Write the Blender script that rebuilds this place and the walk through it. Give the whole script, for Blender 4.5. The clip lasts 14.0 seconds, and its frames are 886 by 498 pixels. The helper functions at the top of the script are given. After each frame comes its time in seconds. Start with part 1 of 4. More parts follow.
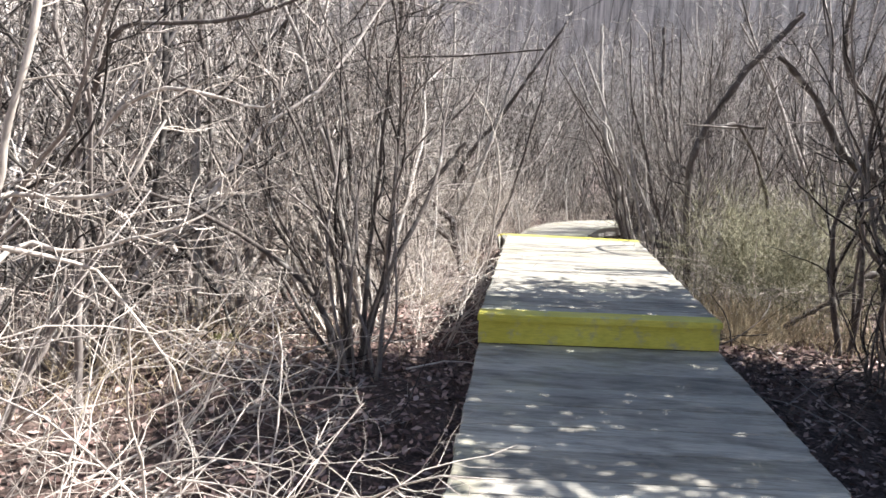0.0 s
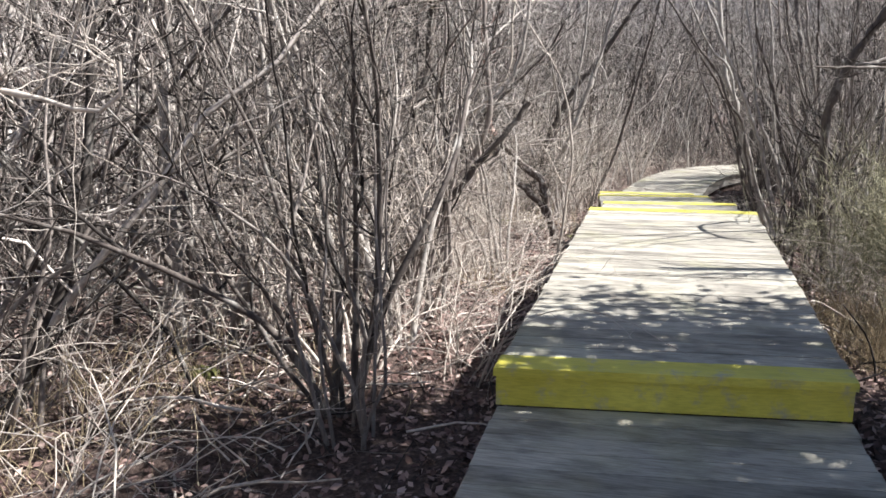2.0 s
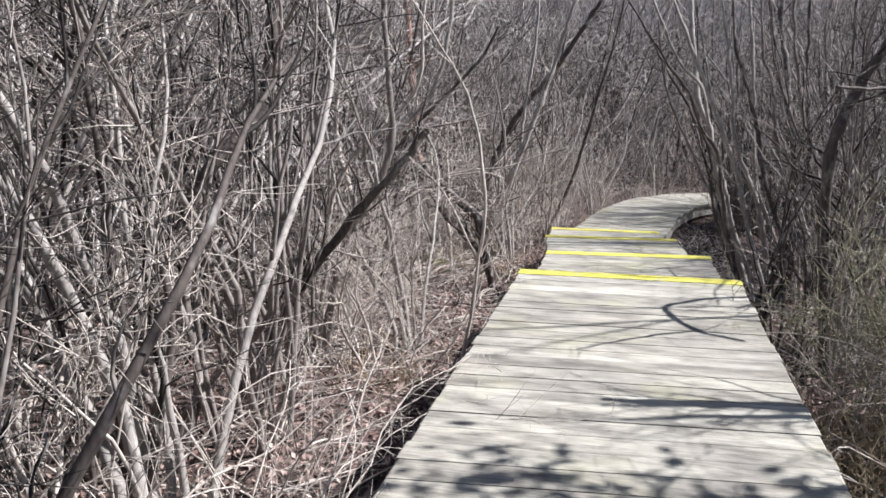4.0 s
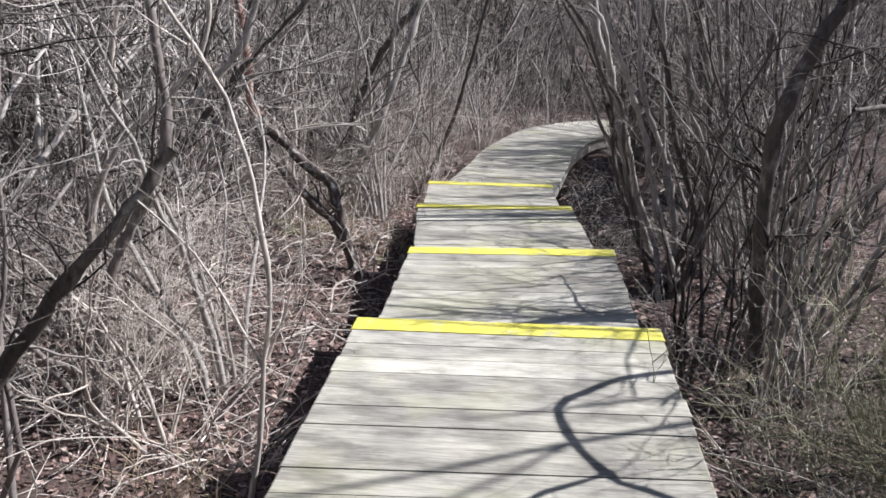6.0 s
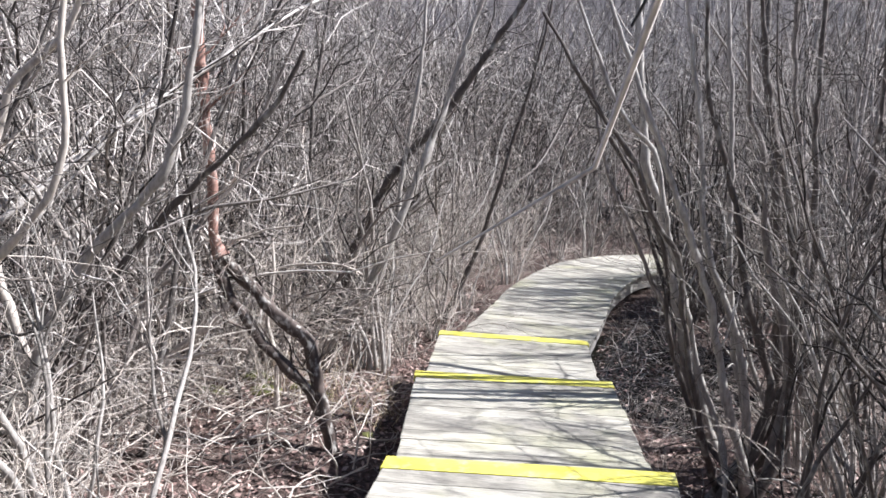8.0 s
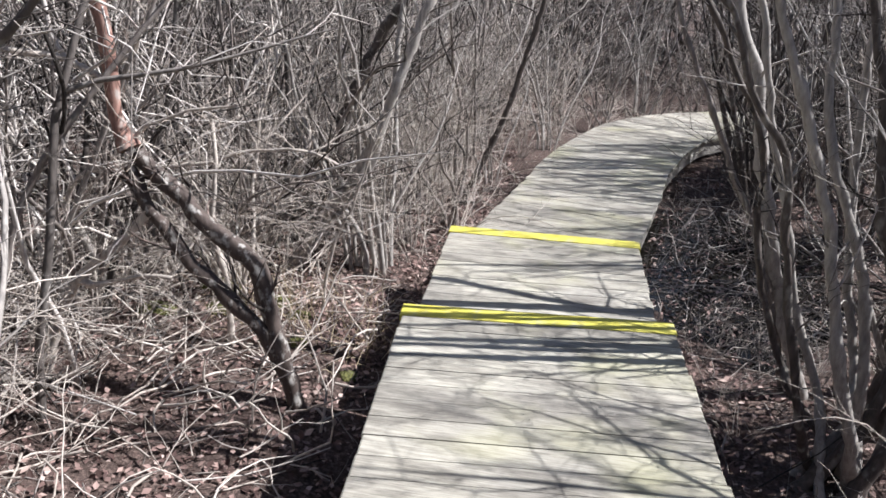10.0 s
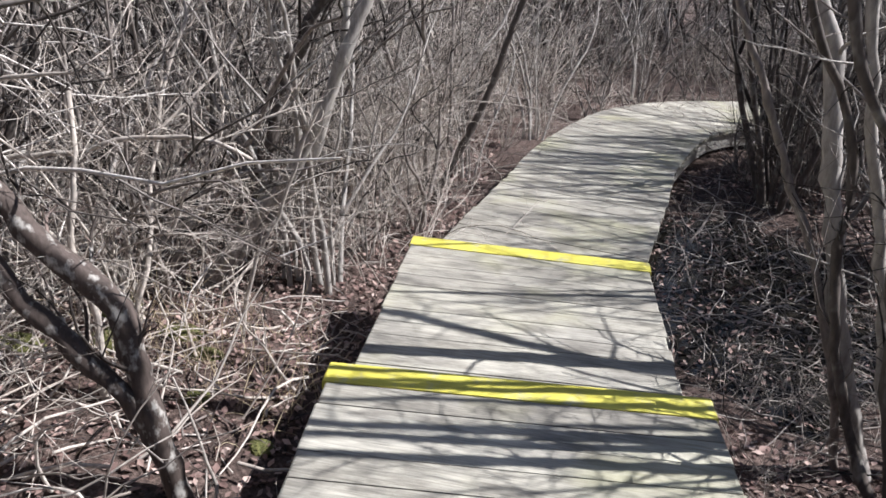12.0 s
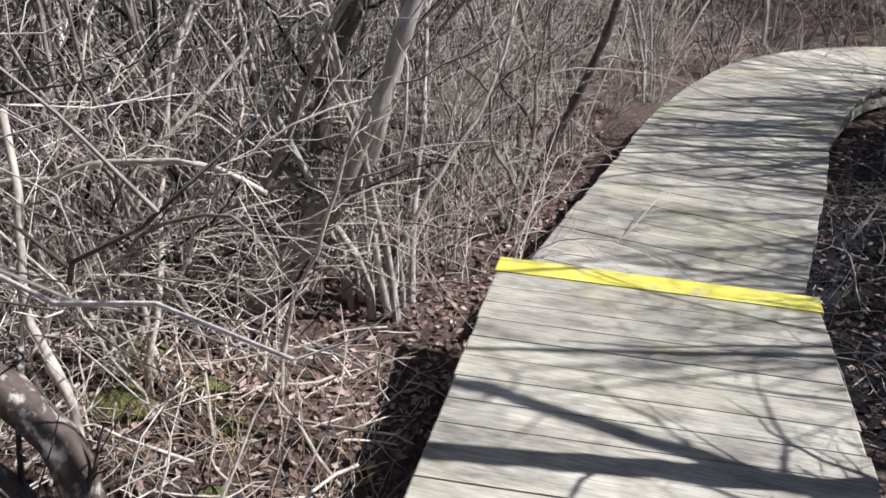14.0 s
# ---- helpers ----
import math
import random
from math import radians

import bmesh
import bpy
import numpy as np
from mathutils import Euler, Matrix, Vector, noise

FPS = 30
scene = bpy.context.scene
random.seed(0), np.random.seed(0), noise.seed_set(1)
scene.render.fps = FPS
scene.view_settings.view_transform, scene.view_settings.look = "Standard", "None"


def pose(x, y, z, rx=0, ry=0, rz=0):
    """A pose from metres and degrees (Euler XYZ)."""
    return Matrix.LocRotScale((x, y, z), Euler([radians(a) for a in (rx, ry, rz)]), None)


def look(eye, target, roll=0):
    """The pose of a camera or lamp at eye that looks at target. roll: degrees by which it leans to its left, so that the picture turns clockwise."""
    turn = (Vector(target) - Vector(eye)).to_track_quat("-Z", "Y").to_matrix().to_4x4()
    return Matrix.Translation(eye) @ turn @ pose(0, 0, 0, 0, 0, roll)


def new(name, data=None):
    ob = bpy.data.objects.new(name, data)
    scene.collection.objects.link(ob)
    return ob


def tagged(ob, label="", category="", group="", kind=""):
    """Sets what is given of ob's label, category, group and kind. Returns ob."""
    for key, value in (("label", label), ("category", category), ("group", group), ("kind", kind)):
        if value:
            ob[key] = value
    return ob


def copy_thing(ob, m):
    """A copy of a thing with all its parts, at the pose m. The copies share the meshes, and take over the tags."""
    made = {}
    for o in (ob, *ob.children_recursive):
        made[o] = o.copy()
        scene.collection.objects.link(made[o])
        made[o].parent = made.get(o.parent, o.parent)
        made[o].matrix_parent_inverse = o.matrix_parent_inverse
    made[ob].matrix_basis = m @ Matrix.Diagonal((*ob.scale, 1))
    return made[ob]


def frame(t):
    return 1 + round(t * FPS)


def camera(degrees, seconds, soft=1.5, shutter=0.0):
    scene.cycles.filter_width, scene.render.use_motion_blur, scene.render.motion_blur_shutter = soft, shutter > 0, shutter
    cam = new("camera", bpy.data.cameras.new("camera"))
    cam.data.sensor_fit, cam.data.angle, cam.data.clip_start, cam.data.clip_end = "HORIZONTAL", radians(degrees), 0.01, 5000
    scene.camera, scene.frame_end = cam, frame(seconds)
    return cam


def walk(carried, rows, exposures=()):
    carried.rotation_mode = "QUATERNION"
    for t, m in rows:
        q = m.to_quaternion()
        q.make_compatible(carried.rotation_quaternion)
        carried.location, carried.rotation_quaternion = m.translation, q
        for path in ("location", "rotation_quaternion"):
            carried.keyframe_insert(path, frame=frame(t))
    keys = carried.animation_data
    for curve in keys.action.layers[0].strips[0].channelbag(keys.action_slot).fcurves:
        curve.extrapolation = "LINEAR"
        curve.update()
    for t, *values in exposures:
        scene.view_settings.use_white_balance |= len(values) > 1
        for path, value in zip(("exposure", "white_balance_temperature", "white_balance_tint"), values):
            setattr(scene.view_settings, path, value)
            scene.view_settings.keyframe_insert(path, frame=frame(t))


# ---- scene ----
cam = camera(58.0, 14.0, 1.6)
PATH = [
    (0, (-0.575, -4.841, 1.056), (-0.747, -2.867, 0.784), 2.5),
    (0.5, (-0.46, -4.487, 0.978), (-0.688, -2.525, 0.663), 1.9),
    (1, (-0.336, -4.113, 1.005), (-0.694, -2.18, 0.638), 0.6),
    (1.5, (-0.173, -3.672, 1.225), (-0.604, -1.788, 0.711), 0.3),
    (2, (-0.161, -3.301, 1.269), (-0.639, -1.408, 0.839), -0.3),
    (2.1, (-0.11, -3.19, 1.287), (-0.568, -1.282, 0.901), -0.8),
    (4.3, (-0.034, -0.862, 1.272), (-0.426, 1.058, 0.871), 1.2),
    (4.5, (-0.033, -0.645, 1.307), (-0.382, 1.278, 0.882), 0.5),
    (5, (0.016, -0.077, 1.296), (-0.276, 1.857, 0.88), 1.3),
    (5.5, (0.068, 0.402, 1.348), (-0.193, 2.334, 0.903), 1.4),
    (6, (0.052, 0.749, 1.595), (-0.09, 2.643, 0.969), 1.4),
    (6.5, (0.081, 1.222, 1.584), (-0.041, 3.183, 1.214), 3.0),
    (7, (0.115, 1.615, 1.569), (-0.032, 3.59, 1.292), 4.7),
    (7.5, (0.073, 2.033, 1.536), (-0.098, 4.004, 1.244), 2.5),
    (8, (0.127, 2.42, 1.594), (-0.12, 4.373, 1.239), 2.9),
    (8.5, (0.125, 2.885, 1.583), (-0.079, 4.819, 1.115), 2.7),
    (9, (0.2, 3.384, 1.539), (-0.025, 5.286, 0.962), 3.3),
    (9.2, (0.188, 3.579, 1.553), (-0.074, 5.461, 0.929), 4.0),
    (11.3, (0.084, 5.048, 1.444), (-0.294, 6.849, 0.661), 1.1),
    (11.5, (0.079, 5.154, 1.359), (-0.264, 6.993, 0.65), 4.8),
    (12, (0.034, 5.6, 1.257), (-0.234, 7.423, 0.48), 4.4),
    (12.5, (0.037, 6.036, 1.243), (-0.198, 7.836, 0.404), 3.4),
    (13, (0.005, 6.334, 1.262), (-0.454, 8.06, 0.362), 1.9),
    (13.5, (-0.048, 6.639, 1.257), (-0.54, 8.35, 0.346), 0.8),
    (14, (-0.156, 6.814, 1.19), (-0.645, 8.522, 0.273), 1.0),
]
EXPOSURES = [(0, 1.72, 6400, 11), (1, 1.6, 6400, 11), (2.2, 1.3, 6400, 11), (4.3, 0.85, 6020, 13), (6, 0.75, 5980, 13), (7.5, 1.3, 5950, 13), (9, 1.02, 6080, 13), (11.3, 0.82, 6060, 13), (14, 0.64, 6100, 13)]
walk(cam, [(t, look(eye, target, roll)) for t, eye, target, roll in PATH], EXPOSURES)

# ---- light ----
SUN_TO = Vector((0.88, 0.23, 1.0)).normalized()
world = bpy.data.worlds.new("sky")
scene.world = world
world.use_nodes = True
wn = world.node_tree.nodes
sky = wn.new("ShaderNodeTexSky")
sky.sky_type, sky.sun_disc = "NISHITA", False
sky.sun_elevation = math.asin(SUN_TO.z)
sky.sun_rotation = math.atan2(SUN_TO.x, SUN_TO.y)
wn["Background"].inputs["Strength"].default_value = 0.05
world.node_tree.links.new(sky.outputs[0], wn["Background"].inputs[0])
sun_data = bpy.data.lights.new("sun", "SUN")
sun_data.energy, sun_data.angle, sun_data.color = 5.0, radians(0.53), (1.0, 0.965, 0.92)
sun = new("sun", sun_data)
sun.matrix_world = look((20, -10, 30), Vector((20, -10, 30)) - SUN_TO)


# ---- materials ----
def material(name, rough=0.85):
    m = bpy.data.materials.new(name)
    m.use_nodes = True
    nt = m.node_tree
    b = nt.nodes["Principled BSDF"]
    b.inputs["Roughness"].default_value = rough
    b.inputs["Specular IOR Level"].default_value = 0.3
    return m, nt, b


def node(nt, kind, **values):
    n = nt.nodes.new("ShaderNode" + kind)
    for key, value in values.items():
        n.inputs[key.replace("_", " ")].default_value = value
    return n


def ramp(nt, source, stops):
    r = nt.nodes.new("ShaderNodeValToRGB")
    e = r.color_ramp.elements
    while len(e) < len(stops):
        e.new(0.5)
    for el, (p, c) in zip(e, stops):
        el.position, el.color = p, (*c, 1)
    nt.links.new(source, r.inputs[0])
    return r.outputs[0]


def mix(nt, kind, fac, a, b):
    n = nt.nodes.new("ShaderNodeMix")
    n.data_type, n.blend_type = "RGBA", kind
    for sock, v in ((n.inputs[0], fac), (n.inputs[6], a), (n.inputs[7], b)):
        if isinstance(v, (int, float)):
            sock.default_value = v
        elif isinstance(v, tuple):
            sock.default_value = (*v, 1)
        else:
            nt.links.new(v, sock)
    return n.outputs[2]


def grain(nt, scale, size, detail=4.0, rough=0.6, coords="Object"):
    tc = nt.nodes.new("ShaderNodeTexCoord")
    mp = nt.nodes.new("ShaderNodeMapping")
    mp.inputs["Scale"].default_value = scale
    if coords == "World":
        place = nt.nodes.new("ShaderNodeNewGeometry").outputs["Position"]
    else:
        place = tc.outputs[coords]
    nt.links.new(place, mp.inputs[0])
    n = node(nt, "TexNoise", Scale=size, Detail=detail, Roughness=rough)
    nt.links.new(mp.outputs[0], n.inputs["Vector"])
    return n.outputs["Fac"]


def bump(nt, b, height, strength, distance):
    n = node(nt, "Bump", Strength=strength, Distance=distance)
    nt.links.new(height, n.inputs["Height"])
    nt.links.new(n.outputs[0], b.inputs["Normal"])


def bark_material(name, dark, middle, pale, spots=0.35, blotches=9):
    m, nt, b = material(name, 0.8)
    rnd = nt.nodes.new("ShaderNodeNewGeometry").outputs["Random Per Island"]
    base = ramp(nt, rnd, [(0.0, dark), (0.33, dark), (0.66, middle), (1.0, pale)])
    streak = grain(nt, (1, 1, 0.25), 45)
    blotch = grain(nt, (1, 1, 0.6), blotches, 3)
    col = mix(nt, "MULTIPLY", 0.8, base, ramp(nt, streak, [(0.3, (0.5, 0.48, 0.46)), (0.7, (1.25, 1.22, 1.18))]))
    col = mix(nt, "MIX", ramp(nt, blotch, [(0.55, (0, 0, 0)), (0.7, (spots, spots, spots))]), col, (0.5, 0.48, 0.44))
    nt.links.new(col, b.inputs["Base Color"])
    bump(nt, b, streak, 0.5, 0.004)
    return m


BARK = bark_material("grey_brown_bark", (0.034, 0.029, 0.026), (0.32, 0.285, 0.265), (0.76, 0.71, 0.665))
BARK_DARK = bark_material("dark_bark", (0.032, 0.027, 0.025), (0.14, 0.12, 0.11), (0.42, 0.38, 0.355), spots=0.55)
BARK_PALE = bark_material("pale_twig_bark", (0.46, 0.41, 0.365), (0.60, 0.55, 0.50), (0.74, 0.69, 0.63))
BARK_GREY = bark_material("smooth_grey_bark", (0.20, 0.185, 0.172), (0.46, 0.435, 0.41), (0.68, 0.65, 0.62), spots=0.65)
BARK_FAR = bark_material("far_thicket_bark", (0.07, 0.06, 0.055), (0.48, 0.445, 0.42), (0.82, 0.78, 0.745))
BARK_OLIVE = bark_material("olive_grey_twig_bark", (0.20, 0.195, 0.125), (0.40, 0.39, 0.275), (0.60, 0.585, 0.44), spots=0.2)
BARK_MOTTLED = bark_material("mottled_bark", (0.055, 0.045, 0.04), (0.12, 0.095, 0.085), (0.36, 0.28, 0.25), spots=0.9, blotches=22)
BARK_RED = bark_material("reddish_bare_wood", (0.30, 0.175, 0.145), (0.38, 0.23, 0.19), (0.48, 0.33, 0.28), spots=0.7, blotches=16)
STRAW = bark_material("dry_straw", (0.36, 0.29, 0.19), (0.48, 0.40, 0.27), (0.60, 0.52, 0.37), spots=0.1)


def wood_material():
    m, nt, b = material("weathered_deck_wood", 0.75)
    rnd = nt.nodes.new("ShaderNodeObjectInfo").outputs["Random"]
    base = ramp(nt, rnd, [(0, (0.34, 0.327, 0.295)), (0.5, (0.43, 0.417, 0.375)), (1, (0.52, 0.507, 0.46))])
    fine = grain(nt, (1.2, 26, 26), 5, 6, 0.65)
    wear = grain(nt, (1, 3.0, 1), 3.2, 6, 0.65, "World")
    bleach = grain(nt, (1, 1.4, 1), 1.7, 4, 0.6, "World")
    algae = grain(nt, (1, 1, 1), 1.3, 3, 0.6, "World")
    col = mix(nt, "MULTIPLY", 0.75, base, ramp(nt, fine, [(0.32, (0.5, 0.48, 0.46)), (0.62, (1.15, 1.14, 1.12))]))
    col = mix(nt, "MULTIPLY", 0.7, col, ramp(nt, wear, [(0.36, (0.40, 0.385, 0.37)), (0.56, (1.08, 1.07, 1.04))]))
    col = mix(nt, "MULTIPLY", 0.6, col, ramp(nt, bleach, [(0.36, (0.66, 0.65, 0.65)), (0.62, (1.2, 1.19, 1.13))]))
    col = mix(nt, "MIX", ramp(nt, algae, [(0.52, (0, 0, 0)), (0.72, (0.42, 0.42, 0.42))]), col, (0.46, 0.45, 0.25))
    nt.links.new(col, b.inputs["Base Color"])
    bump(nt, b, fine, 0.5, 0.003)
    return m


def paint_material():
    m, nt, b = material("worn_yellow_paint", 0.6)
    wear = grain(nt, (1, 1, 1), 7, 6, 0.7)
    fine = grain(nt, (1.2, 26, 26), 5, 6, 0.65)
    tone = grain(nt, (1, 1, 1), 2.5, 3)
    col = ramp(nt, tone, [(0.3, (0.60, 0.53, 0.07)), (0.7, (0.80, 0.735, 0.15))])
    col = mix(nt, "MIX", ramp(nt, wear, [(0.53, (0, 0, 0)), (0.68, (0.8, 0.8, 0.8))]), col, (0.46, 0.44, 0.34))
    col = mix(nt, "MULTIPLY", 0.4, col, ramp(nt, fine, [(0.3, (0.5, 0.5, 0.5)), (0.6, (1.1, 1.1, 1.1))]))
    nt.links.new(col, b.inputs["Base Color"])
    bump(nt, b, fine, 0.3, 0.002)
    return m


def joist_material():
    m, nt, b = material("dark_joist_wood", 0.85)
    fine = grain(nt, (2, 2, 18), 4, 5)
    # dark brown grain for joists, posts and end boards
    nt.links.new(ramp(nt, fine, [(0.3, (0.10, 0.085, 0.07)), (0.7, (0.24, 0.215, 0.18))]), b.inputs["Base Color"])
    bump(nt, b, fine, 0.5, 0.004)
    return m


def fascia_material():
    m, nt, b = material("sunlit_fascia_wood", 0.75)
    fine = grain(nt, (2, 2, 24), 4, 5)
    # paler copy of the joist wood: the sun on this side is put into the colour
    nt.links.new(ramp(nt, fine, [(0.3, (0.36, 0.34, 0.31)), (0.7, (0.58, 0.56, 0.52))]), b.inputs["Base Color"])
    bump(nt, b, fine, 0.4, 0.003)
    return m


def litter_material():
    m, nt, b = material("leaf_litter_soil", 0.95)
    a = grain(nt, (1, 1, 1), 38, 6, 0.7)
    c = grain(nt, (1, 1, 1), 1.3, 4)
    col = ramp(nt, a, [(0.3, (0.035, 0.025, 0.022)), (0.5, (0.11, 0.08, 0.07)), (0.7, (0.27, 0.205, 0.18))])
    col = mix(nt, "MULTIPLY", 0.7, col, ramp(nt, c, [(0.35, (0.55, 0.52, 0.5)), (0.65, (1.2, 1.15, 1.1))]))
    nt.links.new(col, b.inputs["Base Color"])
    bump(nt, b, a, 0.9, 0.03)
    return m


def leaf_material():
    m, nt, b = material("fallen_leaf", 0.8)
    rnd = nt.nodes.new("ShaderNodeNewGeometry").outputs["Random Per Island"]
    col = ramp(nt, rnd, [(0, (0.06, 0.036, 0.031)), (0.4, (0.19, 0.122, 0.107)), (0.8, (0.38, 0.27, 0.235)), (1, (0.56, 0.44, 0.385))])
    nt.links.new(col, b.inputs["Base Color"])
    return m


def foliage_material():
    m, nt, b = material("dull_olive_leaf", 0.7)
    rnd = nt.nodes.new("ShaderNodeNewGeometry").outputs["Random Per Island"]
    nt.links.new(ramp(nt, rnd, [(0, (0.035, 0.04, 0.018)), (0.6, (0.07, 0.07, 0.03)), (1, (0.14, 0.11, 0.055))]), b.inputs["Base Color"])
    return m


def moss_material():
    m, nt, b = material("olive_moss", 0.95)
    a = grain(nt, (1, 1, 1), 60, 5)
    nt.links.new(ramp(nt, a, [(0.3, (0.05, 0.055, 0.02)), (0.7, (0.20, 0.20, 0.07))]), b.inputs["Base Color"])
    bump(nt, b, a, 1.0, 0.02)
    return m


def water_material():
    m, nt, b = material("bog_water", 0.09)
    b.inputs["Base Color"].default_value = (0.02, 0.018, 0.015, 1)
    b.inputs["Specular IOR Level"].default_value = 0.5
    bump(nt, b, grain(nt, (1, 1, 1), 6, 2), 0.12, 0.01)
    return m


def backdrop_material():
    m, nt, b = material("hazy_distant_woods", 1.0)
    a = grain(nt, (1, 1, 0.08), 1.6, 5, 0.7)
    # haze is put into the colour, so the woods come out pale grey
    nt.links.new(ramp(nt, a, [(0.36, (0.30, 0.275, 0.255)), (0.62, (0.80, 0.74, 0.69))]), b.inputs["Base Color"])
    return m


FOLIAGE = foliage_material()
WOOD, PAINT, JOIST, FASCIA = wood_material(), paint_material(), joist_material(), fascia_material()
LITTER, LEAF, MOSS, WATER, BACKDROP = litter_material(), leaf_material(), moss_material(), water_material(), backdrop_material()

# ---- the plan ----
# step edges from the near end to the far end: left end, right end, height of the level before each
EDGES = [((-0.80, -9.0), (0.68, -9.0)), ((-0.755, 0.0), (0.745, 0.165)), ((-0.641, 4.416), (0.859, 4.473)), ((-0.60, 6.293), (0.886, 6.45)),
         ((-0.776, 8.285), (0.724, 8.449)), ((-0.858, 10.341), (0.643, 10.405))]
TOPS = [-0.187, 0.0, -0.233, -0.444, -0.70]
LAST_TOP = -0.965
PLANK, GAP, THICK = 0.140, 0.004, 0.038
# middle line of the last, curved level
BEND = [(-0.10, 10.38), (-0.04, 10.95), (0.09, 11.7), (0.26, 12.65), (0.45, 13.8), (0.78, 14.95), (1.15, 15.8), (1.7, 16.42), (2.45, 16.85), (4.0, 17.3), (6.2, 17.6)]


def smooth_line(points, step):
    """Points at even steps along a soft curve through the given ones."""
    p = np.array(points, float)
    out = []
    for i in range(len(p) - 1):
        a, b = p[max(i - 1, 0)], p[min(i + 2, len(p) - 1)]
        m0, m1 = (p[i + 1] - a) / 2, (b - p[i]) / 2
        t = np.linspace(0, 1, 60, endpoint=False)[:, None]
        out.append((2 * t**3 - 3 * t**2 + 1) * p[i] + (t**3 - 2 * t**2 + t) * m0 + (3 * t**2 - 2 * t**3) * p[i + 1] + (t**3 - t**2) * m1)
    line = np.concatenate(out + [p[-1:]])
    run = np.r_[0, np.cumsum(np.linalg.norm(np.diff(line, axis=0), axis=1))]
    s = np.arange(0, run[-1], step)
    return np.stack([np.interp(s, run, line[:, n]) for n in range(line.shape[1])], 1)


BEND_LINE = smooth_line(BEND, PLANK + GAP)
WAY = np.concatenate([np.stack([np.zeros(80), np.linspace(-10, 10.2, 80)], 1), BEND_LINE])


def off_path(x, y):
    return np.sqrt(((np.stack([np.ravel(x), np.ravel(y)], 1)[:, None] - WAY[None]) ** 2).sum(-1)).min(1).reshape(np.shape(x))


def ground_height(x, y):
    x, y = np.asarray(x, float), np.asarray(y, float)
    s = np.clip(y / 8.6, 0, 1)
    z = -0.45 - 0.82 * s * s * (3 - 2 * s)
    z = z + 0.03 * np.sin(1.7 * x + 0.6 * y) * np.sin(1.3 * y - 0.4 * x) + 0.02 * np.sin(4.1 * x + 1.0) * np.sin(3.7 * y)
    pool = np.clip(1.6 * np.exp(-(((x - 1.55) / 0.9) ** 2 + ((y - 11.7) / 1.75) ** 2) ** 2), 0, 1)
    bank = 0.24 * np.exp(-(((x + 2.3) / 1.25) ** 4 + ((y - 7.9) / 1.9) ** 4))
    far = np.clip((np.hypot(x, y - 6) - 25) / 60, 0, 1)
    return z - 0.16 * pool + bank + 3.0 * far


# ---- mesh helpers ----
def mesh_object(name, verts, faces, mat, parent=None, label="", smooth=False):
    me = bpy.data.meshes.new(name)
    me.from_pydata([tuple(v) for v in verts], [], faces)
    me.materials.append(mat)
    if smooth:
        me.polygons.foreach_set("use_smooth", [True] * len(me.polygons))
    ob = new(name, me)
    ob.parent = parent
    return tagged(ob, label)


def quad_mesh(name, verts, quads, mat, smooth=True):
    """A mesh of many quads from arrays."""
    me = bpy.data.meshes.new(name)
    v, q = np.asarray(verts, np.float32).reshape(-1, 3), np.asarray(quads, np.int32).reshape(-1, 4)
    me.vertices.add(len(v))
    me.vertices.foreach_set("co", v.ravel())
    me.loops.add(q.size)
    me.loops.foreach_set("vertex_index", q.ravel())
    me.polygons.add(len(q))
    me.polygons.foreach_set("loop_start", np.arange(0, q.size, 4, dtype=np.int32))
    me.polygons.foreach_set("use_smooth", np.full(len(q), smooth))
    me.materials.append(mat)
    me.update(calc_edges=True)
    me.validate()
    return me


def tubes(pts, rad, sides):
    """Vertices and quads of tapered tubes along N lines of P points."""
    n, p = pts.shape[:2]
    tan = np.gradient(pts, axis=1)
    tan /= np.linalg.norm(tan, axis=2, keepdims=True) + 1e-9
    ref = np.where(np.abs(tan[:, :1, 2:3]) > 0.8, np.array([1.0, 0, 0]), np.array([0, 0, 1.0]))
    u = np.cross(tan, np.broadcast_to(ref, tan.shape))
    u /= np.linalg.norm(u, axis=2, keepdims=True) + 1e-9
    w = np.cross(tan, u)
    a = np.arange(sides) * 2 * np.pi / sides
    ring = pts[:, :, None] + rad[:, :, None, None] * (np.cos(a)[:, None] * u[:, :, None] + np.sin(a)[:, None] * w[:, :, None])
    i = np.arange(n)[:, None, None] * p * sides + np.arange(p - 1)[None, :, None] * sides
    k, k1 = np.arange(sides)[None, None], (np.arange(sides)[None, None] + 1) % sides
    quads = np.stack([i + k, i + k1, i + sides + k1, i + sides + k], -1)
    return ring.reshape(-1, 3), quads.reshape(-1, 4)


def tube_mesh(name, groups, mat):
    verts, quads, base = [], [], 0
    for pts, rad, sides in groups:
        v, q = tubes(pts, rad, sides)
        verts.append(v), quads.append(q + base)
        base += len(v)
    return quad_mesh(name, np.concatenate(verts), np.concatenate(quads), mat)


def unit(v):
    return v / (np.linalg.norm(v, axis=-1, keepdims=True) + 1e-9)


def shoots(rng, start, way, length, points, crook, rise=0.0):
    """Crooked lines: N starts, directions and lengths."""
    n = len(start)
    step = (np.asarray(length) / (points - 1))[:, None]
    out, d = [start], unit(way)
    turn = rng.normal(0, crook * 0.5, (n, 3))
    for _ in range(points - 1):
        d = unit(d + rng.normal(0, crook, (n, 3)) + turn * 0.6 + np.array([0, 0, rise]))
        out.append(out[-1] + d * step)
    return np.stack(out, 1)


def taper(r0, points, tip=0.25):
    t = np.linspace(0, 1, points)[None]
    return np.asarray(r0)[:, None] * (1 - (1 - tip) * t)


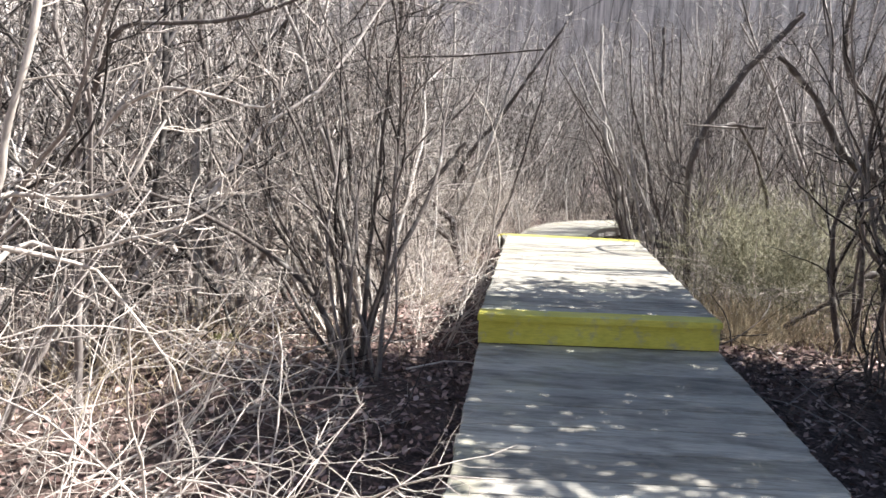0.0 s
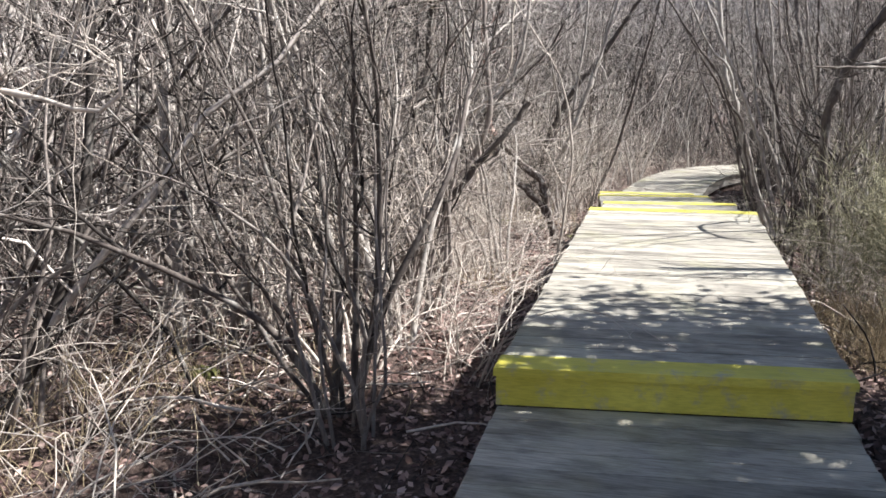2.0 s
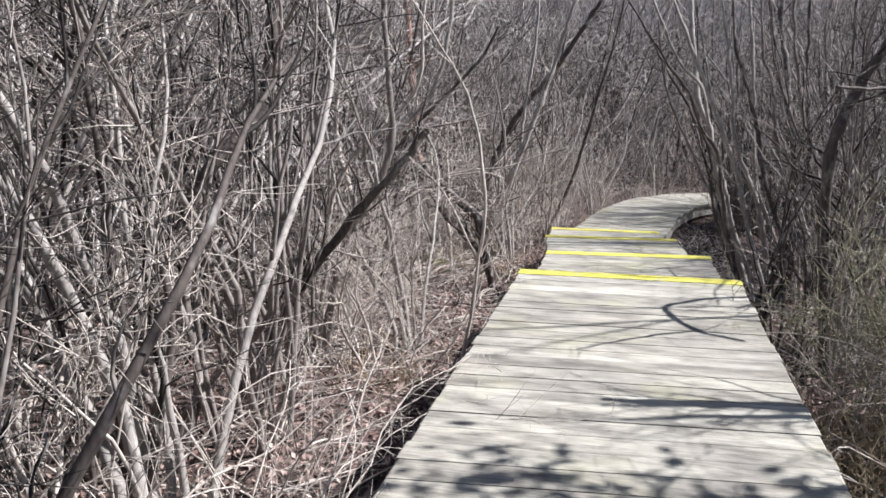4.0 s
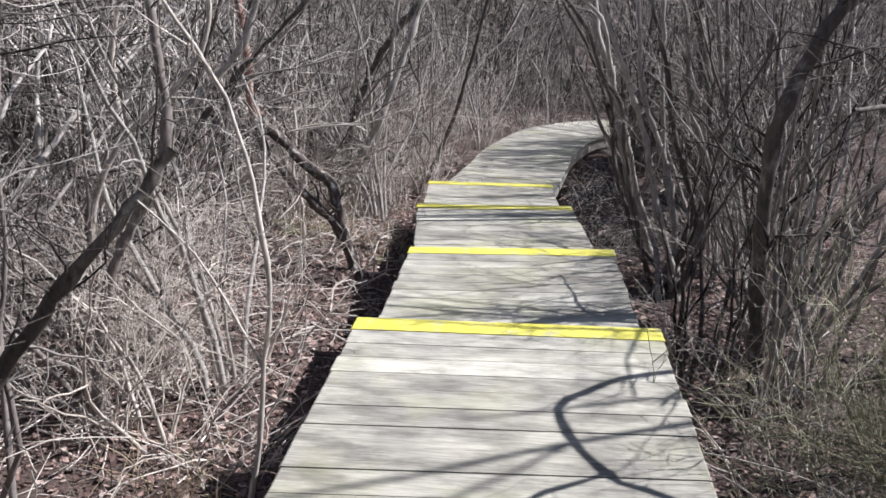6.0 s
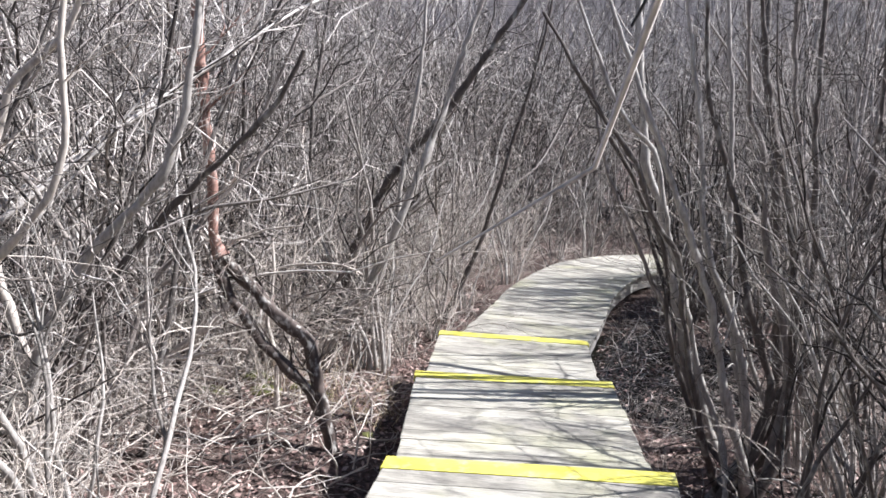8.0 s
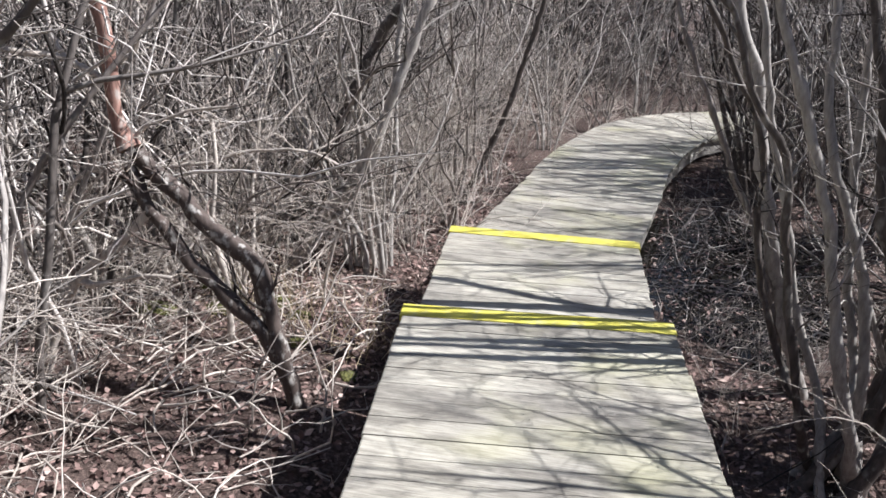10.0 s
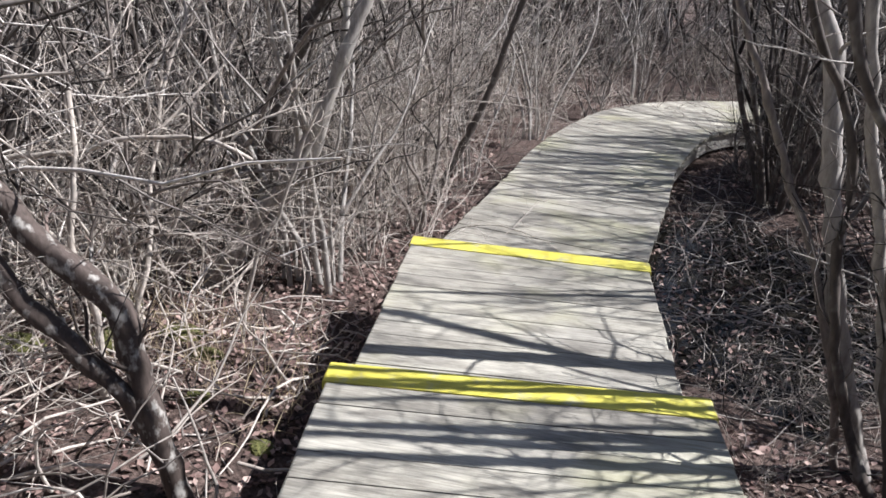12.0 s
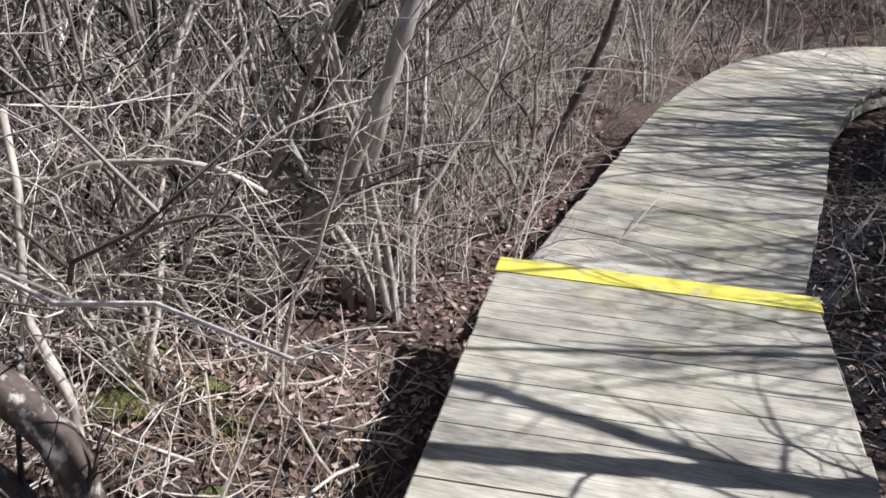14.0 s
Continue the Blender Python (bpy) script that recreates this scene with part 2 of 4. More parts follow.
def side_shoots(rng, stems, rad, each, low, length, points, crook, spread=0.9, thin=0.45, least=0.0015, rise=0.05):
    """Twigs that leave the given lines between the height low (0 to 1) and their tips."""
    n, p = stems.shape[:2]
    who = np.repeat(np.arange(n), each)
    t = rng.uniform(low, 0.98, len(who)) * (p - 1)
    i = np.minimum(t.astype(int), p - 2)
    f = (t - i)[:, None]
    start = stems[who, i] * (1 - f) + stems[who, i + 1] * f
    along = unit(stems[who, i + 1] - stems[who, i])
    side = unit(np.cross(along, rng.normal(0, 1, (len(who), 3))))
    lengths = rng.uniform(length[0], length[1], len(who)) * (1.15 - 0.5 * t / (p - 1))
    r = np.maximum(rad[who, i] * thin, least)
    return shoots(rng, start, along + spread * side * rng.uniform(0.5, 1.3, (len(who), 1)), lengths, points, crook, rise), taper(r, points, 0.24)

# ---- ground, water, distance ----
def graded(low, high, fine, far):
    inner = np.arange(low, high + 1e-6, fine)
    out = fine * np.cumsum(1.22 ** np.arange(1, 60))
    out = out[out < far]
    return np.r_[(low - out)[::-1], inner, high + out]


def make_ground():
    xs, ys = graded(-7, 7, 0.16, 900), graded(-8, 20, 0.16, 900)
    gx, gy = np.meshgrid(xs, ys, indexing="ij")
    gz = ground_height(gx, gy)
    near = (np.abs(gx) < 9) & (gy > -10) & (gy < 22)
    gz = gz + np.where(near, np.random.RandomState(3).normal(0, 0.012, gz.shape), 0)
    idx = np.arange(gx.size).reshape(gx.shape)
    quads = np.stack([idx[:-1, :-1], idx[1:, :-1], idx[1:, 1:], idx[:-1, 1:]], -1)
    ob = new("ground", quad_mesh("ground", np.stack([gx, gy, gz], -1), quads, LITTER))
    tagged(ob, "boggy ground covered in brown leaf litter and soil", "ground", kind="structure")


def make_water():
    a = np.linspace(0, 2 * np.pi, 48, endpoint=False)
    r = 1 + 0.06 * np.sin(3 * a + 1) + 0.04 * np.sin(5 * a)
    x, y = 1.6 + 1.25 * r * np.cos(a), 11.7 + 2.3 * r * np.sin(a)
    ob = mesh_object("water", [(u, v, -1.355) for u, v in zip(x, y)], [list(range(48))], WATER)
    tagged(ob, "dark still bog water beside the boardwalk", "water", kind="structure")


def make_backdrop():
    a = np.linspace(0, 2 * np.pi, 181)
    rs = np.random.RandomState(5)
    top = 18 + 1.2 * np.sin(7 * a) + rs.normal(0, 0.9, 181)
    top[-1] = top[0]
    ring = np.stack([80 * np.cos(a), 6 + 80 * np.sin(a)], 1)
    verts = np.concatenate([np.c_[ring, np.full(181, -2.0)], np.c_[ring, top]])
    i = np.arange(180)
    quads = np.stack([i, i + 1, i + 182, i + 181], -1)
    ob = new("backdrop", quad_mesh("backdrop", verts, quads, BACKDROP, False))
    tagged(ob, "distant leafless woods paled by haze", "woods", kind="structure")


make_ground()
make_water()
make_backdrop()


# ---- boardwalk ----
def box_mesh(name, x0, x1, y0, y1, z0, z1, mat, bevel=0.0, rng=None):
    bm = bmesh.new()
    bmesh.ops.create_cube(bm, size=1)
    for v in bm.verts:
        v.co = Vector((x0 if v.co.x < 0 else x1, y0 if v.co.y < 0 else y1, z0 if v.co.z < 0 else z1))
        if rng:
            v.co += Vector((rng.uniform(-0.006, 0.006), rng.uniform(-0.0015, 0.0015), 0))
    if bevel:
        bmesh.ops.bevel(bm, geom=[e for e in bm.edges], offset=bevel, segments=1, affect="EDGES")
    me = bpy.data.meshes.new(name)
    bm.to_mesh(me)
    bm.free()
    me.materials.append(mat)
    return me


def child(name, me, parent, at=None, label=""):
    ob = new(name, me)
    ob.parent = parent
    if at is not None:
        ob.matrix_local = at
    return tagged(ob, label)


draw = random.Random(11)
POST = box_mesh("post", -0.045, 0.045, -0.045, 0.045, -0.5, 0, JOIST, 0.005)


def slab(corners, top, bottom, chamfer, o):
    """Vertices and faces of a four-cornered board with its upper edges taken off."""
    c = sum(corners) / 4
    verts = [(*(p - o), bottom) for p in corners] + [(*(p - o), top - chamfer) for p in corners]
    verts += [(*(p + (c - p) / np.linalg.norm(c - p) * chamfer * 1.6 - o), top) for p in corners]
    faces = [(3, 2, 1, 0), (8, 9, 10, 11)]
    for lo in (0, 4):
        faces += [(lo + j, lo + (j + 1) % 4, lo + 4 + (j + 1) % 4, lo + 4 + j) for j in range(4)]
    return verts, faces


def board(name, corners, top, bottom, mat, parent, o, label="", chamfer=0.004):
    """A board whose mesh origin lies at its middle, so that its grain starts afresh."""
    c = sum(corners) / 4
    verts, faces = slab(corners, top, bottom, chamfer, c)
    ob = mesh_object(name, verts, faces, mat, parent, label)
    ob.location = (*(c - o), 0)
    return ob


def planked_level(left, right, top, painted_first, painted_last, label, wide_riser=False):
    """A level of planks between two edge lines (one more point than planks)."""
    o = (left[0] + right[0]) / 2
    section = new("boardwalk_section")
    section.location = (*o, top)
    tagged(section, label, "boardwalk", "boardwalk sections")
    n = len(left) - 1
    for i in range(n):
        along = unit((left[i + 1] + right[i + 1]) - (left[i] + right[i])) * GAP / 2
        across = unit(right[i] - left[i])
        jl, jr = draw.uniform(-0.007, 0.007), draw.uniform(-0.007, 0.007)
        z = draw.uniform(-0.003, 0.001)
        if (i == 0 and painted_first) or (i == n - 1 and painted_last):
            nose = 0.022 * unit(along) if i == 0 else -along
            quad = [left[i] - 0.008 * across - nose, right[i] + 0.008 * across - nose, right[i + 1] + 0.008 * across, left[i + 1] - 0.008 * across]
            board("painted_plank", quad, 0.002, -THICK, PAINT, section, o, "plank painted worn bright yellow")
        else:
            quad = [left[i] + jl * across + along, right[i] + jr * across + along, right[i + 1] + jr * across - along, left[i + 1] + jl * across - along]
            board("plank", quad, z, z - THICK, WOOD, section, o)
    for f in (0.04, 0.5, 0.96):
        line = left * (1 - f) + right * f
        line[0], line[-1] = line[0] * 0.6 + line[1] * 0.4, line[-1] * 0.6 + line[-2] * 0.4
        verts, faces = [], []
        for p, a in zip(line, unit(np.gradient(line, axis=0))):
            nrm = np.array([a[1], -a[0]]) * 0.02
            for q, z in ((p - nrm, -THICK - 0.19), (p + nrm, -THICK - 0.19), (p + nrm, -THICK - 0.003), (p - nrm, -THICK - 0.003)):
                verts.append((*(q - o), z))
        faces = [(4 * i + j, 4 * i + (j + 1) % 4, 4 * i + 4 + (j + 1) % 4, 4 * i + 4 + j) for i in range(len(line) - 1) for j in range(4)]
        faces += [(3, 2, 1, 0), tuple(4 * (len(line) - 1) + j for j in range(4))]
        curved = label.endswith("arc")
        # only the sun-facing side of the bend gets the light-toned board
        mesh_object("joist", verts, faces, FASCIA if curved and f > 0.9 else JOIST, section, "grey side board in a pale sunlit tone" if curved and f > 0.9 else "")
    for i in range(2, n, 9):
        for f in (0.1, 0.9):
            p = left[i] * (1 - f) + right[i] * f - o
            child("post", POST, section, pose(p[0], p[1], -THICK - 0.01))
    if painted_first:
        a = unit(np.array(left[1]) - left[0])
        quad = [left[0] + 0.004 * a, right[0] + 0.004 * a, right[0] + 0.032 * a, left[0] + 0.032 * a]
        board("riser_board", quad, -THICK - 0.003, -0.183, PAINT, section, o, "upright board painted olive yellow", 0.002)
    if painted_last:
        a = unit(np.array(left[-1]) - left[-2])
        quad = [left[-1] - 0.034 * a, right[-1] - 0.034 * a, right[-1] - 0.006 * a, left[-1] - 0.006 * a]
        board("end_board", quad, -THICK - 0.003, -0.24, JOIST, section, o, "", 0.002)


for k, top in enumerate(TOPS):
    (a, b), (c, d) = [[np.array(p) for p in e] for e in EDGES[k:k + 2]]
    count = round(np.linalg.norm(c + d - a - b) / 2 / (PLANK + GAP))
    t = np.linspace(0, 1, count + 1)[:, None]
    shift = np.array([0.0, 0.006]) if k > 1 else np.array([0.0, 0.0])
    planked_level(a + shift + (c - a - shift) * t, b + shift + (d - b - shift) * t, top, k == 1, k >= 1,
                  "weathered grey plank boardwalk section with a yellow-painted step edge" if k else "weathered grey plank boardwalk section in dappled shade")
tangent = unit(np.gradient(BEND_LINE, axis=0))
normal = np.stack([tangent[:, 1], -tangent[:, 0]], 1)
planked_level(BEND_LINE - 0.735 * normal, BEND_LINE + 0.735 * normal, LAST_TOP, False, False, "weathered grey plank boardwalk section curving away in an arc")


# ---- trees and shrubs ----
def twig_part(rng, line, rad, parent, mat, count, length, low=0.25, crook=0.15):
    first, fr = side_shoots(rng, line, rad, count, low, length, 7, crook * 1.5, 1.15, least=0.0034)
    second, sr = side_shoots(rng, first, fr, 3, 0.15, (0.14, 0.6), 5, crook * 2.0, 1.2, least=0.0025)
    third, tr = side_shoots(rng, second[::2], sr[::2], 1, 0.2, (0.08, 0.3), 3, crook * 2.0, 1.2, least=0.002)
    ob = child("twig_spray", tube_mesh("twig_spray", [(first, fr, 3), (second, sr, 3), (third, tr, 3)], mat), parent)
    return tagged(ob, kind="stuff")


def limb(tree, name, points, r0, r1, mat, twigs=8, seed=0, length=(0.3, 0.9), label=""):
    """A trunk or branch along the given points, with its twigs."""
    rng = np.random.RandomState(seed)
    line = smooth_line(points, 0.09)
    wander = np.cumsum(rng.normal(0, 0.0055, line.shape), 0)
    t = np.linspace(0, 1, len(line))
    wander = wander - wander[-1] * t[:, None]
    line = line + wander + rng.normal(0, 0.10 * r0, line.shape)
    rad = (r0 + (r1 - r0) * t) * (1 + 0.10 * rng.normal(0, 1, len(t)) + 0.22 * (rng.rand(len(t)) > 0.86))
    rad[0] *= 1.25
    part = child(name, tube_mesh(name, [(line[None], rad[None], 9)], mat), tree, label=label)
    if twigs:
        twig_part(rng, line[None], rad[None] * 0.6, part, mat, twigs, length)
    return part


def tree(label, x, y):
    ob = new("tree")
    tagged(ob, label, "tree")
    return ob


REACH = {}


def make_shrub(seed, stems, height, spread, r, mat, label, group="", twigs=9, lean=(0, 0), crook=0.07, foot=0.22):
    rng = np.random.RandomState(seed)
    shrub = new("shrub")
    tagged(shrub, label, "shrub", group)
    reach = []
    for _ in range(stems):
        a, s = rng.uniform(0, 2 * np.pi), spread * rng.uniform(0.15, 1.0)
        way = np.array([[np.cos(a) * s + lean[0], np.sin(a) * s + lean[1], 1]])
        base = np.array([[foot * np.cos(a) * rng.uniform(0.2, 1), foot * np.sin(a) * rng.uniform(0.2, 1), -0.04]])
        h = height * rng.uniform(0.6, 1.1)
        line = shoots(rng, base, way, [h], 13, crook * 1.35, 0.04)
        rad = taper([r * rng.uniform(0.6, 1.55)], 13, 0.25)
        fork, fork_rad = side_shoots(rng, line, rad, 2, 0.2, (0.3 * h, 0.55 * h), 13, crook * 1.5, 0.45, 0.72, 0.004, 0.06)
        reach += [line.reshape(-1, 3), fork.reshape(-1, 3)]
        part = child("stem", tube_mesh("stem", [(line, rad, 6), (fork, fork_rad, 5)], mat), shrub)
        twig_part(rng, np.concatenate([line, fork]), np.concatenate([rad, fork_rad]), part, mat, max(3, round(twigs * 0.5)), (0.1 * h, 0.28 * h), 0.15)
    REACH[label] = np.concatenate(reach)
    return shrub


def make_briar(seed, canes, length, mat, label):
    rng = np.random.RandomState(seed)
    briar = new("briar")
    tagged(briar, label, "shrub", "tangled briars")
    for _ in range(canes):
        a = rng.uniform(0, 2 * np.pi)
        base = np.array([[0.25 * np.cos(a) * rng.rand(), 0.25 * np.sin(a) * rng.rand(), -0.03]])
        way = np.array([[np.cos(a) * rng.uniform(0.2, 1.0), np.sin(a) * rng.uniform(0.2, 1.0), 1.1]])
        line = shoots(rng, base, way, [length * rng.uniform(0.6, 1.15)], 11, 0.15, -0.11)
        rad = taper([rng.uniform(0.0035, 0.0065)], 11, 0.4)
        part = child("cane", tube_mesh("cane", [(line, rad, 4)], mat), briar)
        first, fr = side_shoots(rng, line, rad, 8, 0.15, (0.15, 0.55), 5, 0.2, 1.1, 0.6, 0.0016)
        second, sr = side_shoots(rng, first, fr, 2, 0.2, (0.06, 0.2), 3, 0.2, 1.0, 0.7, 0.0013)
        tagged(child("twig_spray", tube_mesh("twig_spray", [(first, fr, 3), (second, sr, 3)], mat), part), kind="stuff")
    return briar


def stand(ob, x, y, turn=0.0, size=1.0):
    ob.matrix_basis = pose(x, y, float(ground_height(x, y)), 0, 0, turn) @ Matrix.Scale(size, 4)
    return ob


def clear_turn(label, x, y, size, first):
    """The turn that keeps a shrub's stems best out of the walkway, and how many points still reach in."""
    best = (10**6, first)
    for turn in first + np.arange(0, 360, 24):
        c, n = math.cos(radians(turn)), math.sin(radians(turn))
        p = REACH[label] * size
        px, py = x + c * p[:, 0] - n * p[:, 1], y + n * p[:, 0] + c * p[:, 1]
        z = p[:, 2] + float(ground_height(x, y))
        margin = np.where(py < 8.0, np.where((px < 0) & (py > 3.6), 1.4, 1.08), 0.86)
        inside = (off_path(px, py) < margin) & (z < 2.5)
        best = min(best, (int(inside.sum()), float(turn)))
    return best[1], best[0]


# single trees along the way
ob = tree("slender pale forked sapling arching over the boardwalk edge", -0.9, 3.27)
limb(ob, "trunk", [(-0.92, 3.27, -0.72), (-0.86, 3.27, -0.3), (-0.77, 3.27, 0.3), (-0.73, 3.27, 0.62), (-0.775, 3.27, 1.0), (-0.87, 3.27, 1.28), (-1.0, 3.27, 1.5), (-1.25, 3.3, 1.85), (-1.6, 3.35, 2.2)], 0.012, 0.004, BARK_PALE, 5, 1, (0.15, 0.4))
limb(ob, "branch", [(-0.77, 3.27, 0.3), (-0.9, 3.27, 0.55), (-1.02, 3.27, 0.73), (-1.25, 3.3, 0.93)], 0.006, 0.003, BARK_PALE, 5, 2, (0.1, 0.3))
limb(ob, "branch", [(-0.765, 3.27, 0.32), (-0.70, 3.28, 0.46), (-0.65, 3.28, 0.62)], 0.006, 0.003, BARK_PALE, 4, 3, (0.1, 0.25))

ob = tree("dark crooked tree trunk bending upward in the thicket", -2.3, 2.6)
limb(ob, "trunk", [(-2.4, 2.6, -0.7), (-2.35, 2.5, 0.3), (-2.05, 2.56, 0.85), (-1.88, 2.75, 1.15), (-1.83, 2.8, 1.5), (-1.75, 2.8, 2.2), (-1.8, 2.9, 3.2)], 0.045, 0.02, BARK_DARK, 10, 4)
ob = tree("dark dead trunk leaning diagonally through the thicket", -2.2, 3.3)
limb(ob, "trunk", [(-2.3, 3.25, -0.75), (-1.7, 3.3, 0.25), (-1.27, 3.36, 0.78), (-1.1, 3.45, 1.05)], 0.042, 0.02, BARK_DARK, 8, 5)
ob = tree("grey-barked thicket tree with a bowed trunk", -2.2, 4.75)
limb(ob, "trunk", [(-2.25, 4.75, -0.85), (-2.12, 4.75, -0.05), (-1.72, 4.75, 0.72), (-1.74, 4.75, 1.37), (-1.78, 4.75, 2.2), (-1.7, 4.8, 3.2)], 0.034, 0.015, BARK, 10, 6)

ob = tree("many-trunked grey tree leaning over the boardwalk", -2.1, 10.4)
limb(ob, "trunk", [(-2.15, 10.45, -1.4), (-1.88, 10.4, -0.3), (-1.7, 10.4, 0.3), (-1.4, 10.4, 0.9), (-0.85, 10.4, 1.65), (-0.3, 10.4, 2.5), (0.2, 10.5, 3.3)], 0.06, 0.022, BARK_DARK, 16, 7, (0.4, 1.3))
limb(ob, "trunk", [(-2.36, 10.2, -1.4), (-2.0, 10.2, -0.85), (-1.67, 10.2, -0.38), (-1.43, 10.15, 0.05), (-1.28, 10.15, 0.42), (-1.1, 10.2, 0.9), (-0.9, 10.3, 1.6), (-0.6, 10.3, 2.6), (-0.4, 10.3, 3.3)], 0.055, 0.018, BARK_GREY, 14, 8, (0.4, 1.2))
limb(ob, "trunk", [(-2.30, 10.22, -1.4), (-1.78, 10.25, -0.6), (-1.55, 10.25, -0.2), (-1.38, 10.25, 0.35), (-1.33, 10.3, 1.0), (-1.2, 10.4, 1.9), (-1.15, 10.4, 3.0)], 0.035, 0.014, BARK_GREY, 10, 19, (0.4, 1.1))
ob = tree("thin dark tree leaning beside the boardwalk bend", -1.1, 12.5)
limb(ob, "trunk", [(-1.15, 12.5, -1.33), (-0.88, 12.5, -0.7), (-0.58, 12.5, 0.17), (-0.33, 12.5, 1.2), (-0.1, 12.5, 2.2), (0.1, 12.6, 3.3)], 0.036, 0.014, BARK_DARK, 12, 9)

ob = tree("broken tree with red stripped wood and dark lower limbs", -1.4, 8.1)
limb(ob, "trunk", [(-1.37, 8.1, -1.3), (-1.40, 8.1, -1.0), (-1.48, 8.1, -0.72), (-1.53, 8.1, -0.48), (-1.57, 8.1, -0.27), (-1.66, 8.1, -0.17), (-1.92, 8.1, 0.04), (-2.06, 8.1, 0.16), (-2.19, 8.1, 0.30), (-2.29, 8.1, 0.41)], 0.058, 0.048, BARK_MOTTLED, 7, 10, (0.2, 0.6))
limb(ob, "broken_limb", [(-2.28, 8.1, 0.38), (-2.33, 8.1, 0.56), (-2.33, 8.1, 0.84), (-2.36, 8.1, 1.15), (-2.39, 8.1, 1.4), (-2.44, 8.1, 2.0), (-2.5, 8.1, 2.7)], 0.044, 0.028, BARK_RED, 8, 11, (0.3, 0.8), "red-brown stripped wood")
limb(ob, "branch", [(-1.46, 8.1, -0.85), (-1.54, 8.08, -0.66), (-1.70, 8.05, -0.48), (-1.86, 8.05, -0.34), (-2.02, 8.05, -0.13), (-2.12, 8.05, 0.02), (-2.25, 8.08, 0.15), (-2.30, 8.1, 0.36)], 0.042, 0.036, BARK_MOTTLED, 8, 12, (0.2, 0.6))
limb(ob, "branch", [(-2.30, 8.1, 0.38), (-2.18, 8.1, 0.50), (-1.96, 8.1, 0.58), (-1.65, 8.1, 0.66)], 0.012, 0.006, BARK_PALE, 7, 13, (0.15, 0.5))
limb(ob, "branch", [(-2.34, 8.1, 0.7), (-2.55, 8.0, 0.85), (-2.9, 7.9, 0.9), (-3.3, 7.8, 1.1)], 0.02, 0.01, BARK_PALE, 12, 18, (0.3, 0.9))
ob = tree("pale broken stub branch propped in the brush", -2.4, 8.0)
limb(ob, "trunk", [(-2.95, 8.0, -1.1), (-2.72, 8.0, -0.5), (-2.48, 8.0, -0.26), (-2.31, 8.0, -0.11), (-2.13, 8.0, 0.07)], 0.036, 0.026, BARK_PALE, 5, 14, (0.2, 0.5))
limb(ob, "branch", [(-2.62, 8.0, -0.40), (-2.50, 7.98, -0.41), (-2.31, 7.97, -0.33), (-2.13, 7.96, -0.29), (-1.95, 7.95, -0.31)], 0.020, 0.009, BARK_PALE, 9, 20, (0.12, 0.4))
ob = tree("pale arching branch spreading level above mossy ground", -2.5, 9.0)
limb(ob, "trunk", [(-3.6, 9.0, -1.2), (-3.27, 9.0, -0.15), (-2.72, 9.0, -0.02), (-2.26, 9.0, 0.10), (-2.02, 9.0, 0.18), (-1.60, 9.0, 0.19), (-1.38, 9.0, 0.12)], 0.022, 0.009, BARK_PALE, 18, 15, (0.2, 0.6))
ob = tree("pale crooked young stem rising from leaf litter", -2.0, 8.6)
limb(ob, "trunk", [(-1.95, 8.6, -1.33), (-1.99, 8.6, -0.96), (-2.01, 8.6, -0.52), (-2.08, 8.6, -0.26), (-2.04, 8.6, 0.03), (-2.1, 8.7, 0.5)], 0.024, 0.012, BARK_PALE, 6, 16, (0.2, 0.5))
ob = tree("thin pale stem rising beside the boardwalk", -1.7, 9.4)
limb(ob, "trunk", [(-1.7, 9.4, -1.34), (-1.56, 9.4, -0.62), (-1.4, 9.4, -0.23), (-1.2, 9.45, 0.35)], 0.015, 0.006, BARK_PALE, 5, 17, (0.15, 0.4))

